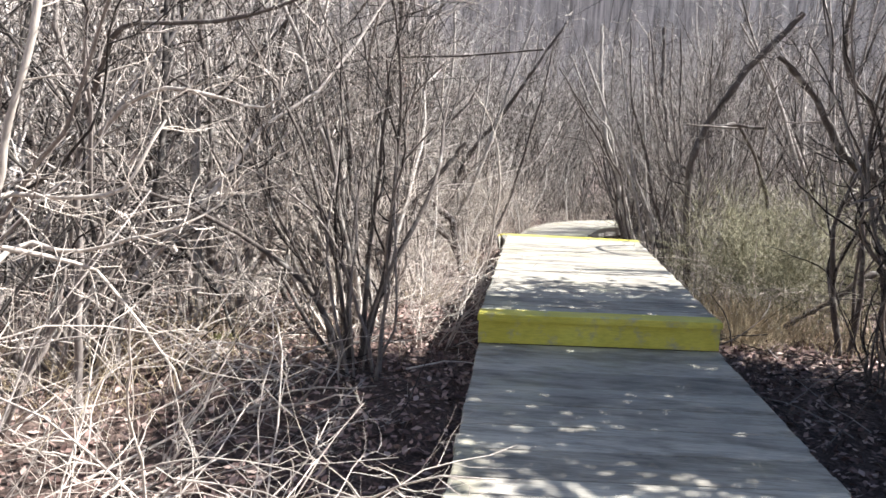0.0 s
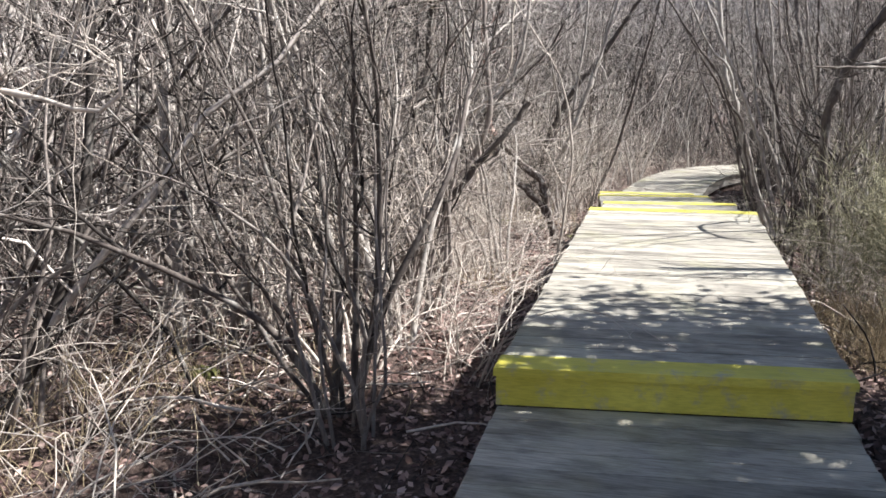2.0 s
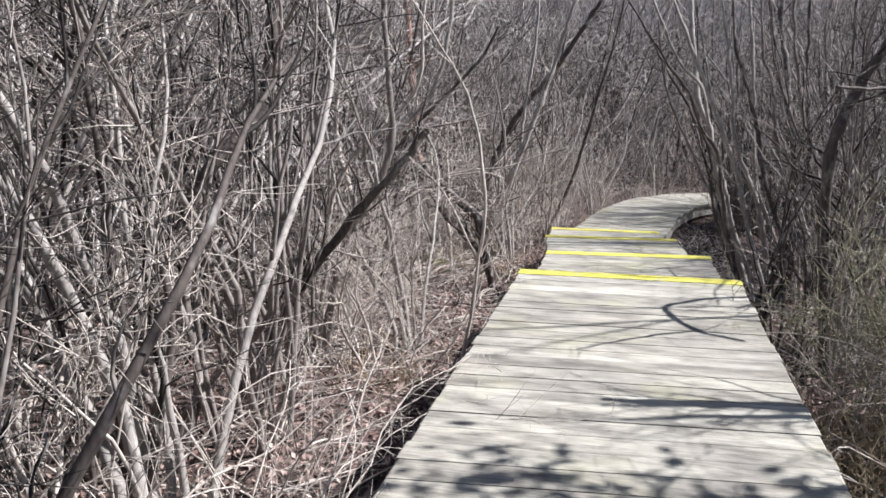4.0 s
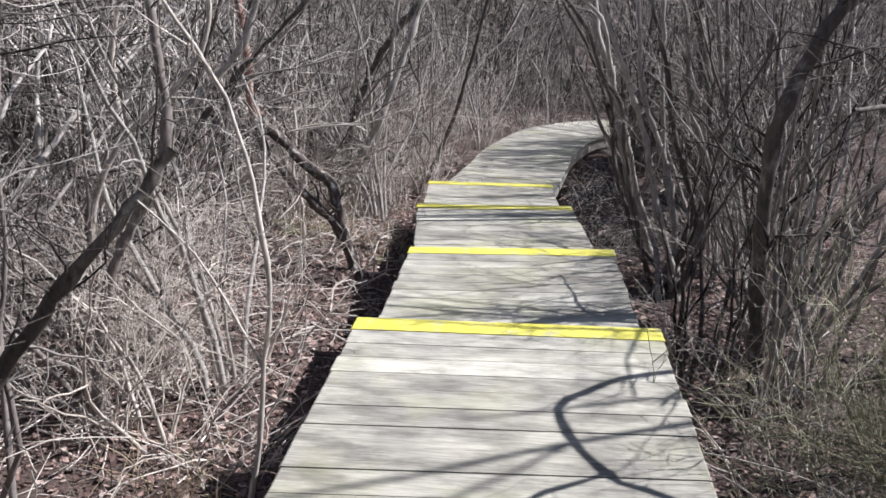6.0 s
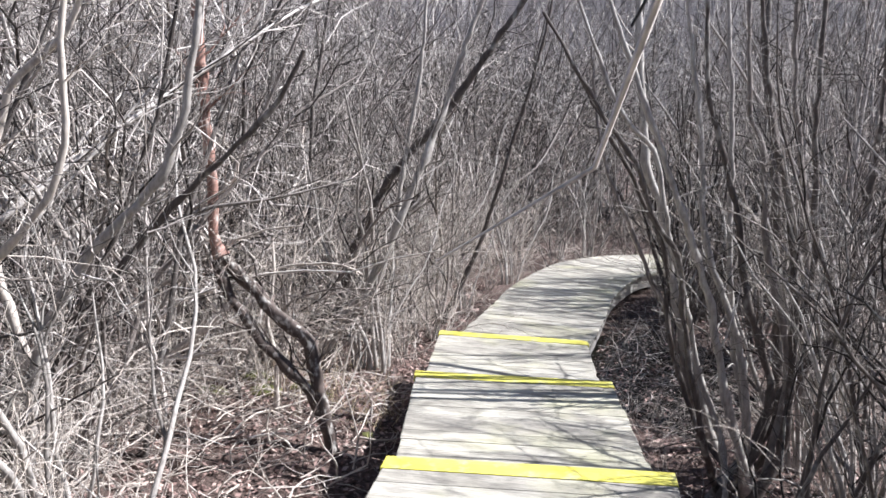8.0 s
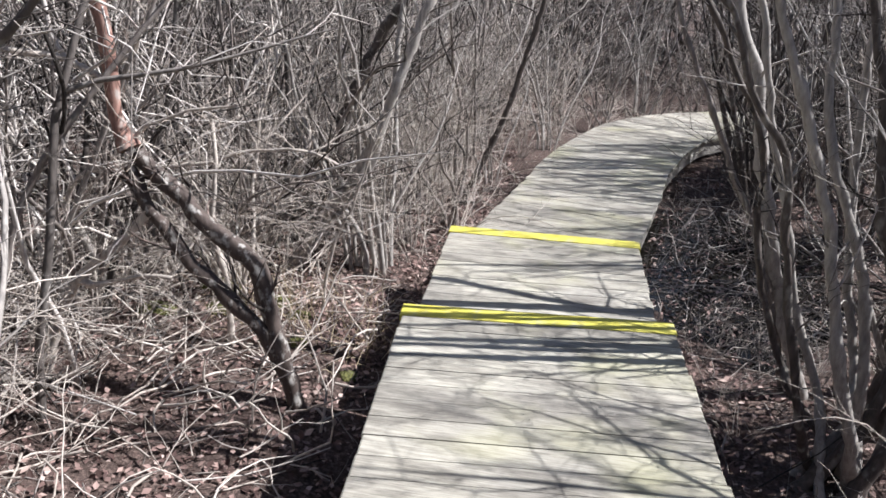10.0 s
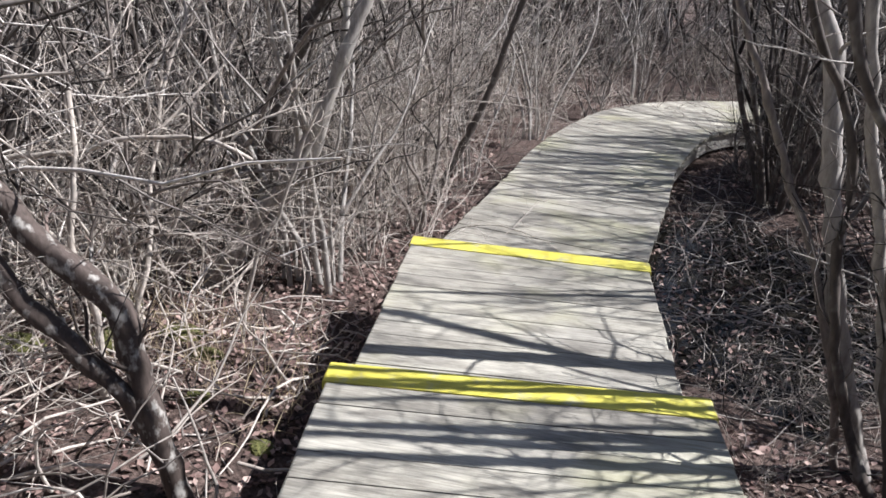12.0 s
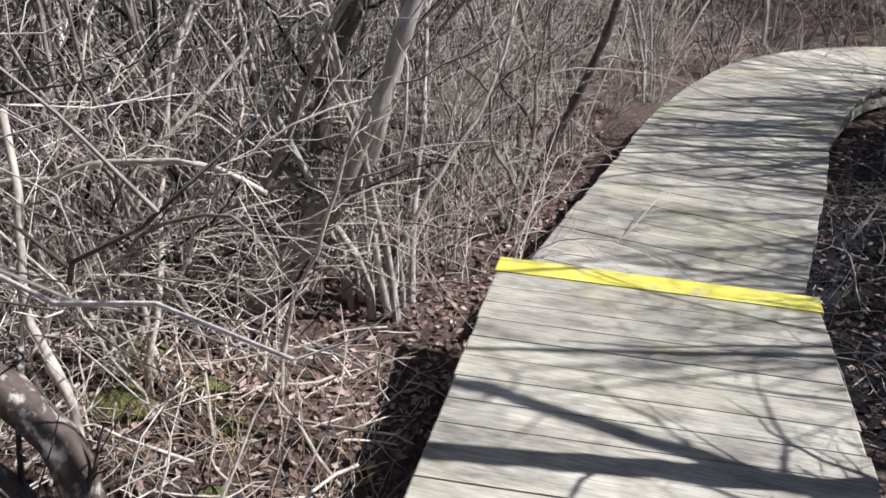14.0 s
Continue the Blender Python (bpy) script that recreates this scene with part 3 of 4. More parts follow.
ob = tree("many-stemmed tree leaning out over the boardwalk", 1.6, 8.25)
foot = (1.72, 8.35, -1.32)
for k, (pts, r, mat) in enumerate([
    ([(1.70, 8.15, -0.85), (1.48, 8.15, -0.12), (1.33, 8.15, 0.40), (1.13, 8.15, 0.89), (0.91, 8.15, 1.35), (0.74, 8.15, 1.7), (0.35, 8.2, 2.6)], 0.034, BARK_GREY),
    ([(1.41, 8.21, -0.73), (1.23, 8.21, -0.06), (1.07, 8.21, 0.60), (0.88, 8.21, 0.86), (0.70, 8.21, 1.27), (0.41, 8.21, 1.65), (0.0, 8.3, 2.3)], 0.024, BARK_DARK),
    ([(1.95, 8.27, -0.9), (2.00, 8.27, -0.46), (1.97, 8.27, 0.25), (1.90, 8.27, 0.83), (1.71, 8.27, 1.40), (1.61, 8.27, 1.75), (1.4, 8.3, 2.9)], 0.038, BARK_DARK),
    ([(1.76, 8.33, -0.75), (1.61, 8.33, 0.01), (1.32, 8.33, 0.70), (1.22, 8.33, 1.36), (1.14, 8.33, 1.7), (0.9, 8.4, 2.9)], 0.028, BARK_GREY),
    ([(1.90, 8.39, -0.52), (1.67, 8.39, 0.29), (1.48, 8.39, 1.05), (1.30, 8.39, 1.52), (1.2, 8.4, 1.9), (1.1, 8.4, 3.0)], 0.032, BARK_DARK),
    ([(2.0, 8.45, -0.22), (1.75, 8.45, 0.71), (1.66, 8.45, 1.38), (1.51, 8.45, 1.75), (1.4, 8.5, 2.9)], 0.028, BARK),
    ([(2.05, 8.51, -0.7), (2.08, 8.51, 0.0), (2.14, 8.51, 0.56), (2.06, 8.51, 1.24), (1.99, 8.51, 1.72), (1.9, 8.5, 3.0)], 0.030, BARK_DARK),
    ([(1.62, 8.5, -0.9), (1.42, 8.57, -0.33), (1.27, 8.57, 0.21), (1.05, 8.57, 0.85), (0.90, 8.57, 1.33), (0.62, 8.57, 1.65), (0.2, 8.6, 2.5)], 0.026, BARK_GREY),
    ([(1.43, 8.6, -0.8), (1.15, 8.63, 0.06), (1.07, 8.63, 0.52), (0.84, 8.63, 1.04), (0.58, 8.63, 1.44), (0.2, 8.7, 2.0)], 0.022, BARK_DARK),
    ([(2.15, 8.65, -0.5), (2.2, 8.69, 0.0), (2.09, 8.69, 0.88), (1.99, 8.69, 1.39), (1.85, 8.7, 2.2), (1.8, 8.7, 3.1)], 0.030, BARK),
    ([(1.78, 8.7, -0.7), (1.66, 8.75, -0.13), (1.53, 8.75, 0.83), (1.44, 8.75, 1.69), (1.3, 8.8, 2.9)], 0.026, BARK_GREY),
    ([(1.95, 8.5, -0.5), (2.5, 8.5, 0.3), (2.9, 8.6, 1.2), (3.2, 8.6, 2.4)], 0.032, BARK_DARK),
    ([(2.0, 8.6, -0.6), (2.4, 8.7, 0.4), (2.5, 8.7, 1.4), (2.45, 8.7, 2.9)], 0.034, BARK_DARK),
]):
    start = (foot[0] + (0.10 + 0.012 * k) * math.cos(2.4 * k), foot[1] + 0.16 * math.sin(2.4 * k), foot[2])
    limb(ob, "stem", [start] + pts, r * 1.15, 0.012, mat, 9, 30 + k, (0.25, 0.8))
ob = tree("dark upright trunk whose shadow crosses the boardwalk", 1.95, 9.4)
limb(ob, "trunk", [(2.3, 9.45, -1.35), (2.2, 9.45, -0.2), (2.05, 9.42, 0.75), (2.02, 9.62, 1.5), (1.93, 9.95, 2.3), (1.9, 10.1, 3.2)], 0.048, 0.03, BARK_DARK, 10, 44, (0.3, 0.9))
ob = tree("smooth grey trunk standing at the water's edge", 1.75, 9.3)
limb(ob, "trunk", [(1.8, 9.3, -1.4), (1.58, 9.3, -0.77), (1.29, 9.3, 0.13), (1.1, 9.3, 0.82), (0.95, 9.3, 1.19), (0.8, 9.4, 2.2), (0.75, 9.5, 3.2)], 0.05, 0.028, BARK_GREY, 8, 45, (0.4, 1.0))
limb(ob, "stem", [(1.68, 9.36, -1.4), (1.3, 9.3, -0.3), (0.98, 9.3, 0.38), (0.66, 9.3, 1.0), (0.5, 9.3, 1.5), (0.4, 9.3, 2.2)], 0.024, 0.01, BARK, 8, 46)
ob = tree("thick dark trunk leaning away from the boardwalk", 1.5, 5.4)
limb(ob, "trunk", [(1.75, 5.5, -1.05), (1.66, 5.4, -0.4), (1.6, 5.4, 0.5), (1.66, 5.4, 1.0), (1.85, 5.4, 1.5), (2.2, 5.4, 2.1), (2.8, 5.4, 2.8)], 0.046, 0.034, BARK_DARK, 12, 47, (0.4, 1.2))
ob = tree("grey twin trunk snapped off in the thicket", -2.94, 1.0)
limb(ob, "trunk", [(-2.94, 1.0, -0.6), (-2.95, 1.0, 0.56), (-2.97, 1.0, 1.25)], 0.04, 0.03, BARK_GREY, 6, 48)
limb(ob, "trunk", [(-2.88, 1.05, -0.6), (-2.86, 1.0, 0.56), (-2.92, 1.0, 1.5), (-3.05, 1.0, 2.6)], 0.026, 0.014, BARK_DARK, 8, 49)
ob = tree("dark gnarled tree with a low level trunk", 3.6, 2.4)
limb(ob, "trunk", [(3.9, 2.3, -0.65), (3.7, 2.4, 0.3), (3.2, 2.45, 0.62), (2.75, 2.5, 0.75), (2.3, 2.5, 1.05), (1.95, 2.5, 1.6), (1.6, 2.5, 1.95)], 0.085, 0.02, BARK_DARK, 30, 50, (0.3, 1.1))
limb(ob, "branch", [(2.7, 2.5, 0.78), (2.5, 2.5, 1.4), (2.2, 2.55, 1.9), (2.3, 2.6, 2.7)], 0.035, 0.012, BARK_DARK, 18, 51, (0.3, 0.9))
limb(ob, "branch", [(3.1, 2.45, 0.66), (3.0, 2.5, 1.5), (2.8, 2.6, 2.4), (2.9, 2.6, 3.3)], 0.04, 0.014, BARK_DARK, 18, 52, (0.3, 0.9))
ob = tree("dark fallen branch lying in dry grass", 2.3, 2.5)
limb(ob, "trunk", [(3.3, 2.5, -0.25), (2.72, 2.5, 0.02), (2.3, 2.48, -0.22), (1.85, 2.45, -0.52)], 0.04, 0.02, BARK_DARK, 10, 53, (0.2, 0.5))
ob = tree("dark shrub branch curling back on itself", 2.3, 4.0)
limb(ob, "trunk", [(2.4, 4.4, -0.75), (2.25, 4.35, 0.5), (1.87, 4.28, 1.3), (1.6, 4.07, 1.32), (1.49, 3.90, 1.3), (1.62, 3.49, 1.3), (1.9, 3.32, 1.3)], 0.028, 0.014, BARK_DARK, 4, 54, (0.15, 0.4))
limb(ob, "branch", [(1.62, 3.49, 1.3), (1.24, 3.23, 1.3), (0.95, 2.96, 1.3)], 0.012, 0.006, BARK_DARK, 3, 55, (0.1, 0.25))


ob = tree("pale crooked branches tangled beside the boardwalk", -2.2, -2.3)
limb(ob, "trunk", [(-2.35, -2.35, -0.55), (-2.3, -2.4, 0.4), (-2.22, -2.4, 0.99), (-2.16, -2.4, 1.2), (-2.11, -2.4, 1.43), (-2.0, -2.4, 2.1)], 0.018, 0.009, BARK_PALE, 8, 101, (0.2, 0.6))
limb(ob, "branch", [(-2.34, -2.4, 0.72), (-2.36, -2.2, 0.79), (-1.97, -2.2, 0.8), (-1.84, -2.2, 0.93), (-1.8, -2.1, 1.1)], 0.011, 0.005, BARK_PALE, 8, 102, (0.1, 0.4))
limb(ob, "branch", [(-2.31, -2.38, 0.5), (-2.3, -2.2, 0.62), (-2.1, -2.2, 0.61), (-1.77, -2.2, 0.69), (-1.6, -2.1, 0.8)], 0.010, 0.004, BARK_PALE, 7, 103, (0.1, 0.4))
limb(ob, "branch", [(-2.3, -2.4, 0.66), (-2.04, -2.2, 0.565), (-1.93, -2.2, 0.45), (-1.75, -2.2, 0.24), (-1.7, -2.2, 0.05)], 0.008, 0.004, BARK_PALE, 6, 104, (0.1, 0.3))
ob = tree("grey crooked shrub tree with level branches", -2.5, -1.1)
limb(ob, "trunk", [(-2.75, -1.05, -0.55), (-2.79, -1.0, 0.74), (-2.69, -1.0, 0.94), (-2.75, -1.0, 1.22), (-2.86, -1.0, 1.5), (-2.9, -1.0, 2.3)], 0.022, 0.01, BARK, 9, 105)
limb(ob, "branch", [(-2.72, -1.0, 1.1), (-2.44, -1.2, 1.47), (-2.11, -1.2, 1.52), (-1.72, -1.2, 1.6), (-1.4, -1.2, 1.75)], 0.015, 0.006, BARK_DARK, 9, 106)
limb(ob, "branch", [(-2.7, -1.0, 0.98), (-2.22, -1.2, 1.25), (-1.74, -1.2, 1.165), (-1.66, -1.2, 1.32)], 0.012, 0.006, BARK_PALE, 8, 107, (0.15, 0.5))
ob = tree("pale forked tree with crooked sunlit limbs", -2.3, 5.9)
limb(ob, "trunk", [(-2.5, 6.0, -1.1), (-2.4, 6.0, 0.2), (-2.23, 6.0, 0.59), (-2.0, 6.0, 0.87), (-1.69, 6.0, 1.27), (-1.53, 6.0, 1.95), (-1.5, 6.0, 2.8)], 0.034, 0.014, BARK_GREY, 14, 108, (0.3, 1.0))
limb(ob, "branch", [(-2.42, 6.0, 0.15), (-2.6, 6.0, 0.9), (-2.47, 6.0, 1.53), (-2.12, 6.0, 1.9), (-1.9, 6.0, 2.5)], 0.026, 0.01, BARK_PALE, 14, 109, (0.3, 1.0))
ob = tree("pale thin tree bowed over neighbouring brush", -2.1, 5.0)
limb(ob, "trunk", [(-2.4, 5.05, -0.95), (-2.3, 5.0, 0.2), (-2.13, 5.0, 0.65), (-1.7, 5.0, 1.05), (-1.53, 5.0, 1.32), (-1.51, 5.0, 1.85), (-1.4, 5.0, 2.3)], 0.02, 0.01, BARK_PALE, 12, 110, (0.3, 0.9))
ob = tree("dark slanting tree arching toward the boardwalk", -2.4, 6.5)
limb(ob, "trunk", [(-2.7, 6.6, -1.1), (-2.5, 6.5, 0.0), (-2.12, 6.5, 0.68), (-1.6, 6.5, 1.24), (-1.3, 6.5, 1.55), (-1.15, 6.5, 1.85)], 0.03, 0.012, BARK_DARK, 14, 111, (0.3, 0.9))
stand(make_shrub(112, 10, 4.2, 0.32, 0.026, BARK_DARK, "dark many-stemmed clump at the inside of the boardwalk bend", "", 7, (-0.1, 0), 0.05, 0.2), 2.2, 13.75)
tall = make_shrub(114, 9, 5.6, 0.26, 0.028, BARK_FAR, "tall leafless many-stemmed tree with a fine twiggy top", "tall thicket trees", 12, (-0.04, 0), 0.05, 0.25)
stand(tall, 3.3, 11.0)
for x, y, turn in ((3.4, 12.4, 20), (3.2, 14.9, -25), (4.0, 16.0, 10), (4.4, 12.9, 300), (4.5, 14.3, 80), (3.6, 6.7, 15), (3.4, 5.2, 200)):
    stand(copy_thing(tall, Matrix.Identity(4)), x, y, turn, 1.0)
yellowish = make_shrub(113, 14, 1.35, 0.75, 0.007, BARK_OLIVE, "pale olive-grey bush of fine bare twigs", "pale bushes", 14, (0, 0), 0.14, 0.3)
stand(yellowish, 1.75, 3.3)
for x, y, turn in ((2.2, 2.9, 70), (2.4, 3.7, 160), (1.95, 4.0, 250), (2.9, 3.2, 310)):
    stand(copy_thing(yellowish, Matrix.Identity(4)), x, y, turn, 1.0)


# the leafy tree beside the first level that shades it
def shade_tree():
    ob = tree("leafy broad tree casting dappled shade on the boardwalk", 2.9, -1.0)
    limb(ob, "trunk", [(3.0, -1.0, -0.6), (2.9, -0.95, 0.8), (2.8, -1.0, 2.0), (2.6, -0.9, 3.0)], 0.09, 0.05, BARK_DARK, 0, 56)
    limb(ob, "branch", [(2.8, -1.0, 1.9), (2.4, -0.2, 2.6), (2.2, 0.5, 3.1)], 0.04, 0.015, BARK_DARK, 6, 57)
    limb(ob, "branch", [(2.8, -1.0, 2.0), (2.5, -1.9, 2.7), (2.2, -2.5, 3.2)], 0.04, 0.015, BARK_DARK, 6, 58)
    r = np.random.RandomState(59)
    way = unit(r.normal(0, 1, (370, 3)))
    mid = np.array([3.5, 0.1, 3.1]) + way * np.array([2.7, 2.1, 0.8]) * (r.rand(370, 1) ** 0.4)
    # unseen lower leaf mass, added to keep sky light off the ground beside it
    low = np.array([3.0, -0.7, 0.5]) + unit(r.normal(0, 1, (150, 3))) * np.array([0.75, 1.7, 1.0]) * (r.rand(150, 1) ** 0.4)
    mid = np.concatenate([mid, low])
    c = (mid[:, None] + r.normal(0, 0.17, (len(mid), 80, 3))).reshape(-1, 3)
    a, b = unit(r.normal(0, 1, c.shape)), unit(r.normal(0, 1, c.shape))
    b = unit(np.cross(a, b))
    s = r.uniform(0.042, 0.07, (len(c), 1))
    verts = np.stack([c - a * s, c - b * s * 0.5, c + a * s, c + b * s * 0.5], 1)
    me = quad_mesh("crown", verts, np.arange(4 * len(c)).reshape(-1, 4), FOLIAGE, False)
    tagged(child("crown", me, ob), "dull olive leaves", kind="stuff")


shade_tree()

# shrubs that can be told apart
SHRUB_KINDS = [
    (7, 3.4, 0.34, 0.019, BARK, "leafless grey-brown shrub with many thin upright stems"),
    (7, 3.0, 0.6, 0.018, BARK, "bare thicket shrub with crooked grey-brown branches"),
    (9, 1.7, 0.7, 0.010, BARK_PALE, "leafless low shrub of pale tan sunlit twigs"),
    (6, 3.3, 0.38, 0.022, BARK_GREY, "leafless shrub with smooth light grey stems"),
    (6, 3.7, 0.36, 0.026, BARK_DARK, "leafless shrub with dark wet-looking stems"),
    (7, 4.0, 0.28, 0.021, BARK, "tall leafless shrub with straight grey-brown stems"),
    (8, 2.4, 0.7, 0.013, BARK, "spreading leafless shrub with fine tangled twigs"),
    (7, 2.8, 0.42, 0.013, BARK_PALE, "tall leafless shrub of pale slender stems"),
]
templates = [make_shrub(40 + k, *spec[:5], spec[5], "thicket shrubs", 9, (0, 0), 0.15 if k in (1, 2, 6, 7) else 0.09) for k, spec in enumerate(SHRUB_KINDS)]
FAN = "leafless fan-shaped shrub with stems spreading from one stump"
fan = make_shrub(70, 10, 2.9, 0.55, 0.017, BARK_DARK, FAN, "", 10, (-0.12, 0), 0.06, 0.12)
stand(fan, -1.62, 0.32, clear_turn(FAN, -1.62, 0.32, 1.0, 0.0)[0])

rng = np.random.RandomState(21)
placed = set()


def scatter(kind, x, y, size=1.0):
    turn, inside = clear_turn(SHRUB_KINDS[kind][5], x, y, size, rng.uniform(0, 360))
    if inside > 2:
        size *= 0.72
        turn, inside = clear_turn(SHRUB_KINDS[kind][5], x, y, size, turn)
    if inside > 2:
        return
    if kind in placed:
        c = copy_thing(templates[kind], Matrix.Identity(4))
        stand(c, x, y, turn, size)
    else:
        placed.add(kind)
        stand(templates[kind], x, y, turn, size)


def clear(x, y):
    """Whether a shrub may stand here, by what the place leaves open."""
    if off_path(np.array([x]), np.array([y]))[0] < (1.1 if y > 10.6 else 1.36):
        return False
    if 0.6 < x < 2.75 and 9.2 < y < 14.2:
        return False
    if -2.7 < x < 0 and 6.1 < y < 9.2:
        return False
    if 0.6 < x < 2.0 and 6.3 < y < 9.0:
        return False
    if -3.2 < x and y < -1.6:
        return False
    if 0 < x < 2.3 and y < 3.6:
        return False
    if -2.5 < x < 0 and y < 0.0:
        return False
    return True


for side in (-1, 1):
    for y in np.arange(-2.6, 18.0, 0.62):
        for ring in ((1.45, 2.15, 2.95) if side < 0 else (1.45, 2.25)):
            x = side * (ring + rng.uniform(-0.15, 0.4))
            yy = y + rng.uniform(-0.28, 0.28)
            kind = int(rng.choice(8, p=[0.17, 0.16, 0.15, 0.12, 0.06, 0.09, 0.12, 0.13] if side < 0 else [0.18, 0.1, 0.1, 0.25, 0.07, 0.12, 0.06, 0.12]))
            if rng.rand() < (0.36 if side < 0 else 0.55) or not clear(x, yy) or (side > 0 and yy < -0.5):
                continue
            scatter(kind, x, yy, rng.uniform(0.8, 1.15))
for i in range(0, len(BEND_LINE), 4):
    for side in (-1, 1):
        for reach in (1.15, 1.8):
            p = BEND_LINE[i] + side * normal[i] * (reach + rng.uniform(0, 0.35)) + rng.normal(0, 0.1, 2)
            if clear(*p) and (side < 0 or p[1] > 14.2):
                scatter(int(rng.choice([1, 2, 3, 6, 7])), p[0], p[1], rng.uniform(0.55, 0.9))
for x, y in ((1.45, 5.0), (1.55, 6.1), (1.9, 5.8), (2.1, 6.6), (2.5, 7.8), (2.4, 7.2), (2.6, 8.6), (2.6, 9.2), (3.0, 10.2), (3.1, 11.4), (3.0, 12.6), (3.2, 13.4), (2.6, 14.4), (2.9, 15.0), (3.3, 14.4)):
    scatter(int(rng.choice([0, 3, 3, 3, 4, 5])), x, y, rng.uniform(0.7, 0.95))
for x, y in ((1.55, -0.7), (1.8, 0.4), (1.5, -1.7), (2.3, -0.2), (2.2, -1.3)):
    scatter(4, x, y, rng.uniform(0.35, 0.5))

for kind in range(8):
    if kind not in placed:
        scatter(kind, -4.6, 3.0 + kind)

briar = make_briar(80, 11, 1.7, BARK_PALE, "tangled briar of pale arching canes with fine twigs")
stand(briar, -1.55, -2.2, 40)
for x, y in ((-2.2, -2.6), (-2.1, -1.6), (-2.7, -1.9), (-2.5, -0.7), (-3.1, -0.9), (-1.45, -2.9), (-2.9, -2.7),
             (1.9, 3.6), (2.3, 3.1), (1.75, 4.6), (2.2, 6.4), (-2.4, 6.0), (-2.9, 6.6), (-3.2, 7.4), (-2.2, 5.2), (-2.7, 5.8), (-2.9, 7.0), (-3.1, 7.7), (-2.1, 4.5),
             (-2.6, 8.3), (-3.0, 9.0), (-2.3, 9.7), (-1.7, 11.0), (-1.5, 11.7), (2.4, 9.6), (2.2, 7.2), (-1.35, 1.6), (-1.5, 2.3), (-1.3, 4.2), (1.5, 6.6), (-1.15, 10.9), (-1.1, 12.0), (-1.0, 13.2), (-0.8, 14.3), (-0.5, 15.4), (0.2, 16.4), (1.2, 17.0), (-1.5, 12.6), (-1.4, 13.8), (-1.3, 14.8), (2.1, 14.9), (2.7, 15.2), (1.5, 4.3), (1.9, 5.3), (2.0, 2.8), (1.6, 3.3), (-1.9, 0.9), (-2.4, 1.6), (-1.2, 1.0), (-3.3, 0.2), (-2.8, 9.7), (-2.1, 10.6), (-3.1, 8.4)):
    c = copy_thing(briar, Matrix.Identity(4))
    stand(c, x, y, rng.uniform(0, 360), rng.uniform(0.6, 1.05))


for x, y in ((-2.9, 9.9), (-3.3, 9.2), (-3.6, 10.4), (-3.9, 8.6), (-3.5, 7.9), (-2.6, 11.2), (-3.2, 11.8), (-2.2, 12.0), (-4.2, 9.8), (-3.0, 5.6), (-3.6, 6.4), (-2.6, 13.2)):
    stand(copy_thing(briar, Matrix.Identity(4)), x, y, rng.uniform(0, 360), rng.uniform(1.2, 1.6))
for x, y in ((1.15, 9.75), (1.5, 9.95), (1.9, 10.2), (2.4, 10.8), (1.3, 13.4), (1.7, 13.2), (2.3, 12.4), (1.2, 9.2), (1.9, 9.6), (1.25, 8.7)):
    stand(copy_thing(briar, Matrix.Identity(4)), x, y, rng.uniform(0, 360), rng.uniform(0.3, 0.42))


# ---- litter, dry grass and moss ----
def fallen_leaves(count, seed):
    r = np.random.RandomState(seed)
    x, y = r.uniform(-5.5, 5.5, count), r.uniform(-4.5, 15, count)
    keep = (np.abs(x) > 0.72) & (off_path(x, y) > 0.7) & (r.rand(count) < np.exp(-(np.abs(x) - 0.8) / 2.5))
    x, y = x[keep], y[keep]
    c = np.stack([x, y, ground_height(x, y) + r.uniform(0.004, 0.03, len(x))], 1)
    wet = (((c[:, 0] - 1.6) / 1.2) ** 2 + ((c[:, 1] - 11.7) / 2.2) ** 2) < 1
    c[wet, 2] = -1.348
    c = c[~wet | (r.rand(len(c)) < 0.45)]
    a = unit(np.c_[r.normal(0, 1, (len(c), 2)), r.normal(0, 0.45, len(c))])
    b = unit(np.cross(a, np.array([0, 0, 1.0]) + r.normal(0, 0.35, c.shape)))
    up = np.cross(b, a)
    s = r.uniform(0.013, 0.034, (len(c), 1))
    curl = r.uniform(0.0, 0.5, (len(c), 1)) * s
    verts = np.stack([c - a * s, c - b * s * 0.55 + up * curl, c + a * s + up * curl, c + b * s * 0.55 + up * curl * 0.4], 1)
    ob = new("fallen_leaves", quad_mesh("fallen_leaves", verts, np.arange(4 * len(c)).reshape(-1, 4), LEAF, False))
    tagged(ob, "reddish-brown dry leaves strewn on the ground", "leaves", kind="stuff")


def fallen_twigs(count, seed):
    r = np.random.RandomState(seed)
    x, y = r.uniform(-4.5, 4.5, count), r.uniform(-4, 15, count)
    keep = (np.abs(x) > 1.0) & (off_path(x, y) > 1.0)
    x, y = x[keep], y[keep]
    n = len(x)
    start = np.stack([x, y, ground_height(x, y) + r.uniform(0.005, 0.06, n)], 1)
    line = shoots(r, start, np.c_[r.normal(0, 1, (n, 2)), r.normal(0.12, 0.2, n)], r.uniform(0.15, 0.8, n), 6, 0.12)
    ob = new("fallen_twigs", tube_mesh("fallen_twigs", [(line, taper(r.uniform(0.002, 0.007, n), 6, 0.5), 4)], BARK))
    tagged(ob, "fallen grey twigs littering the ground", "twig_spray", kind="stuff")


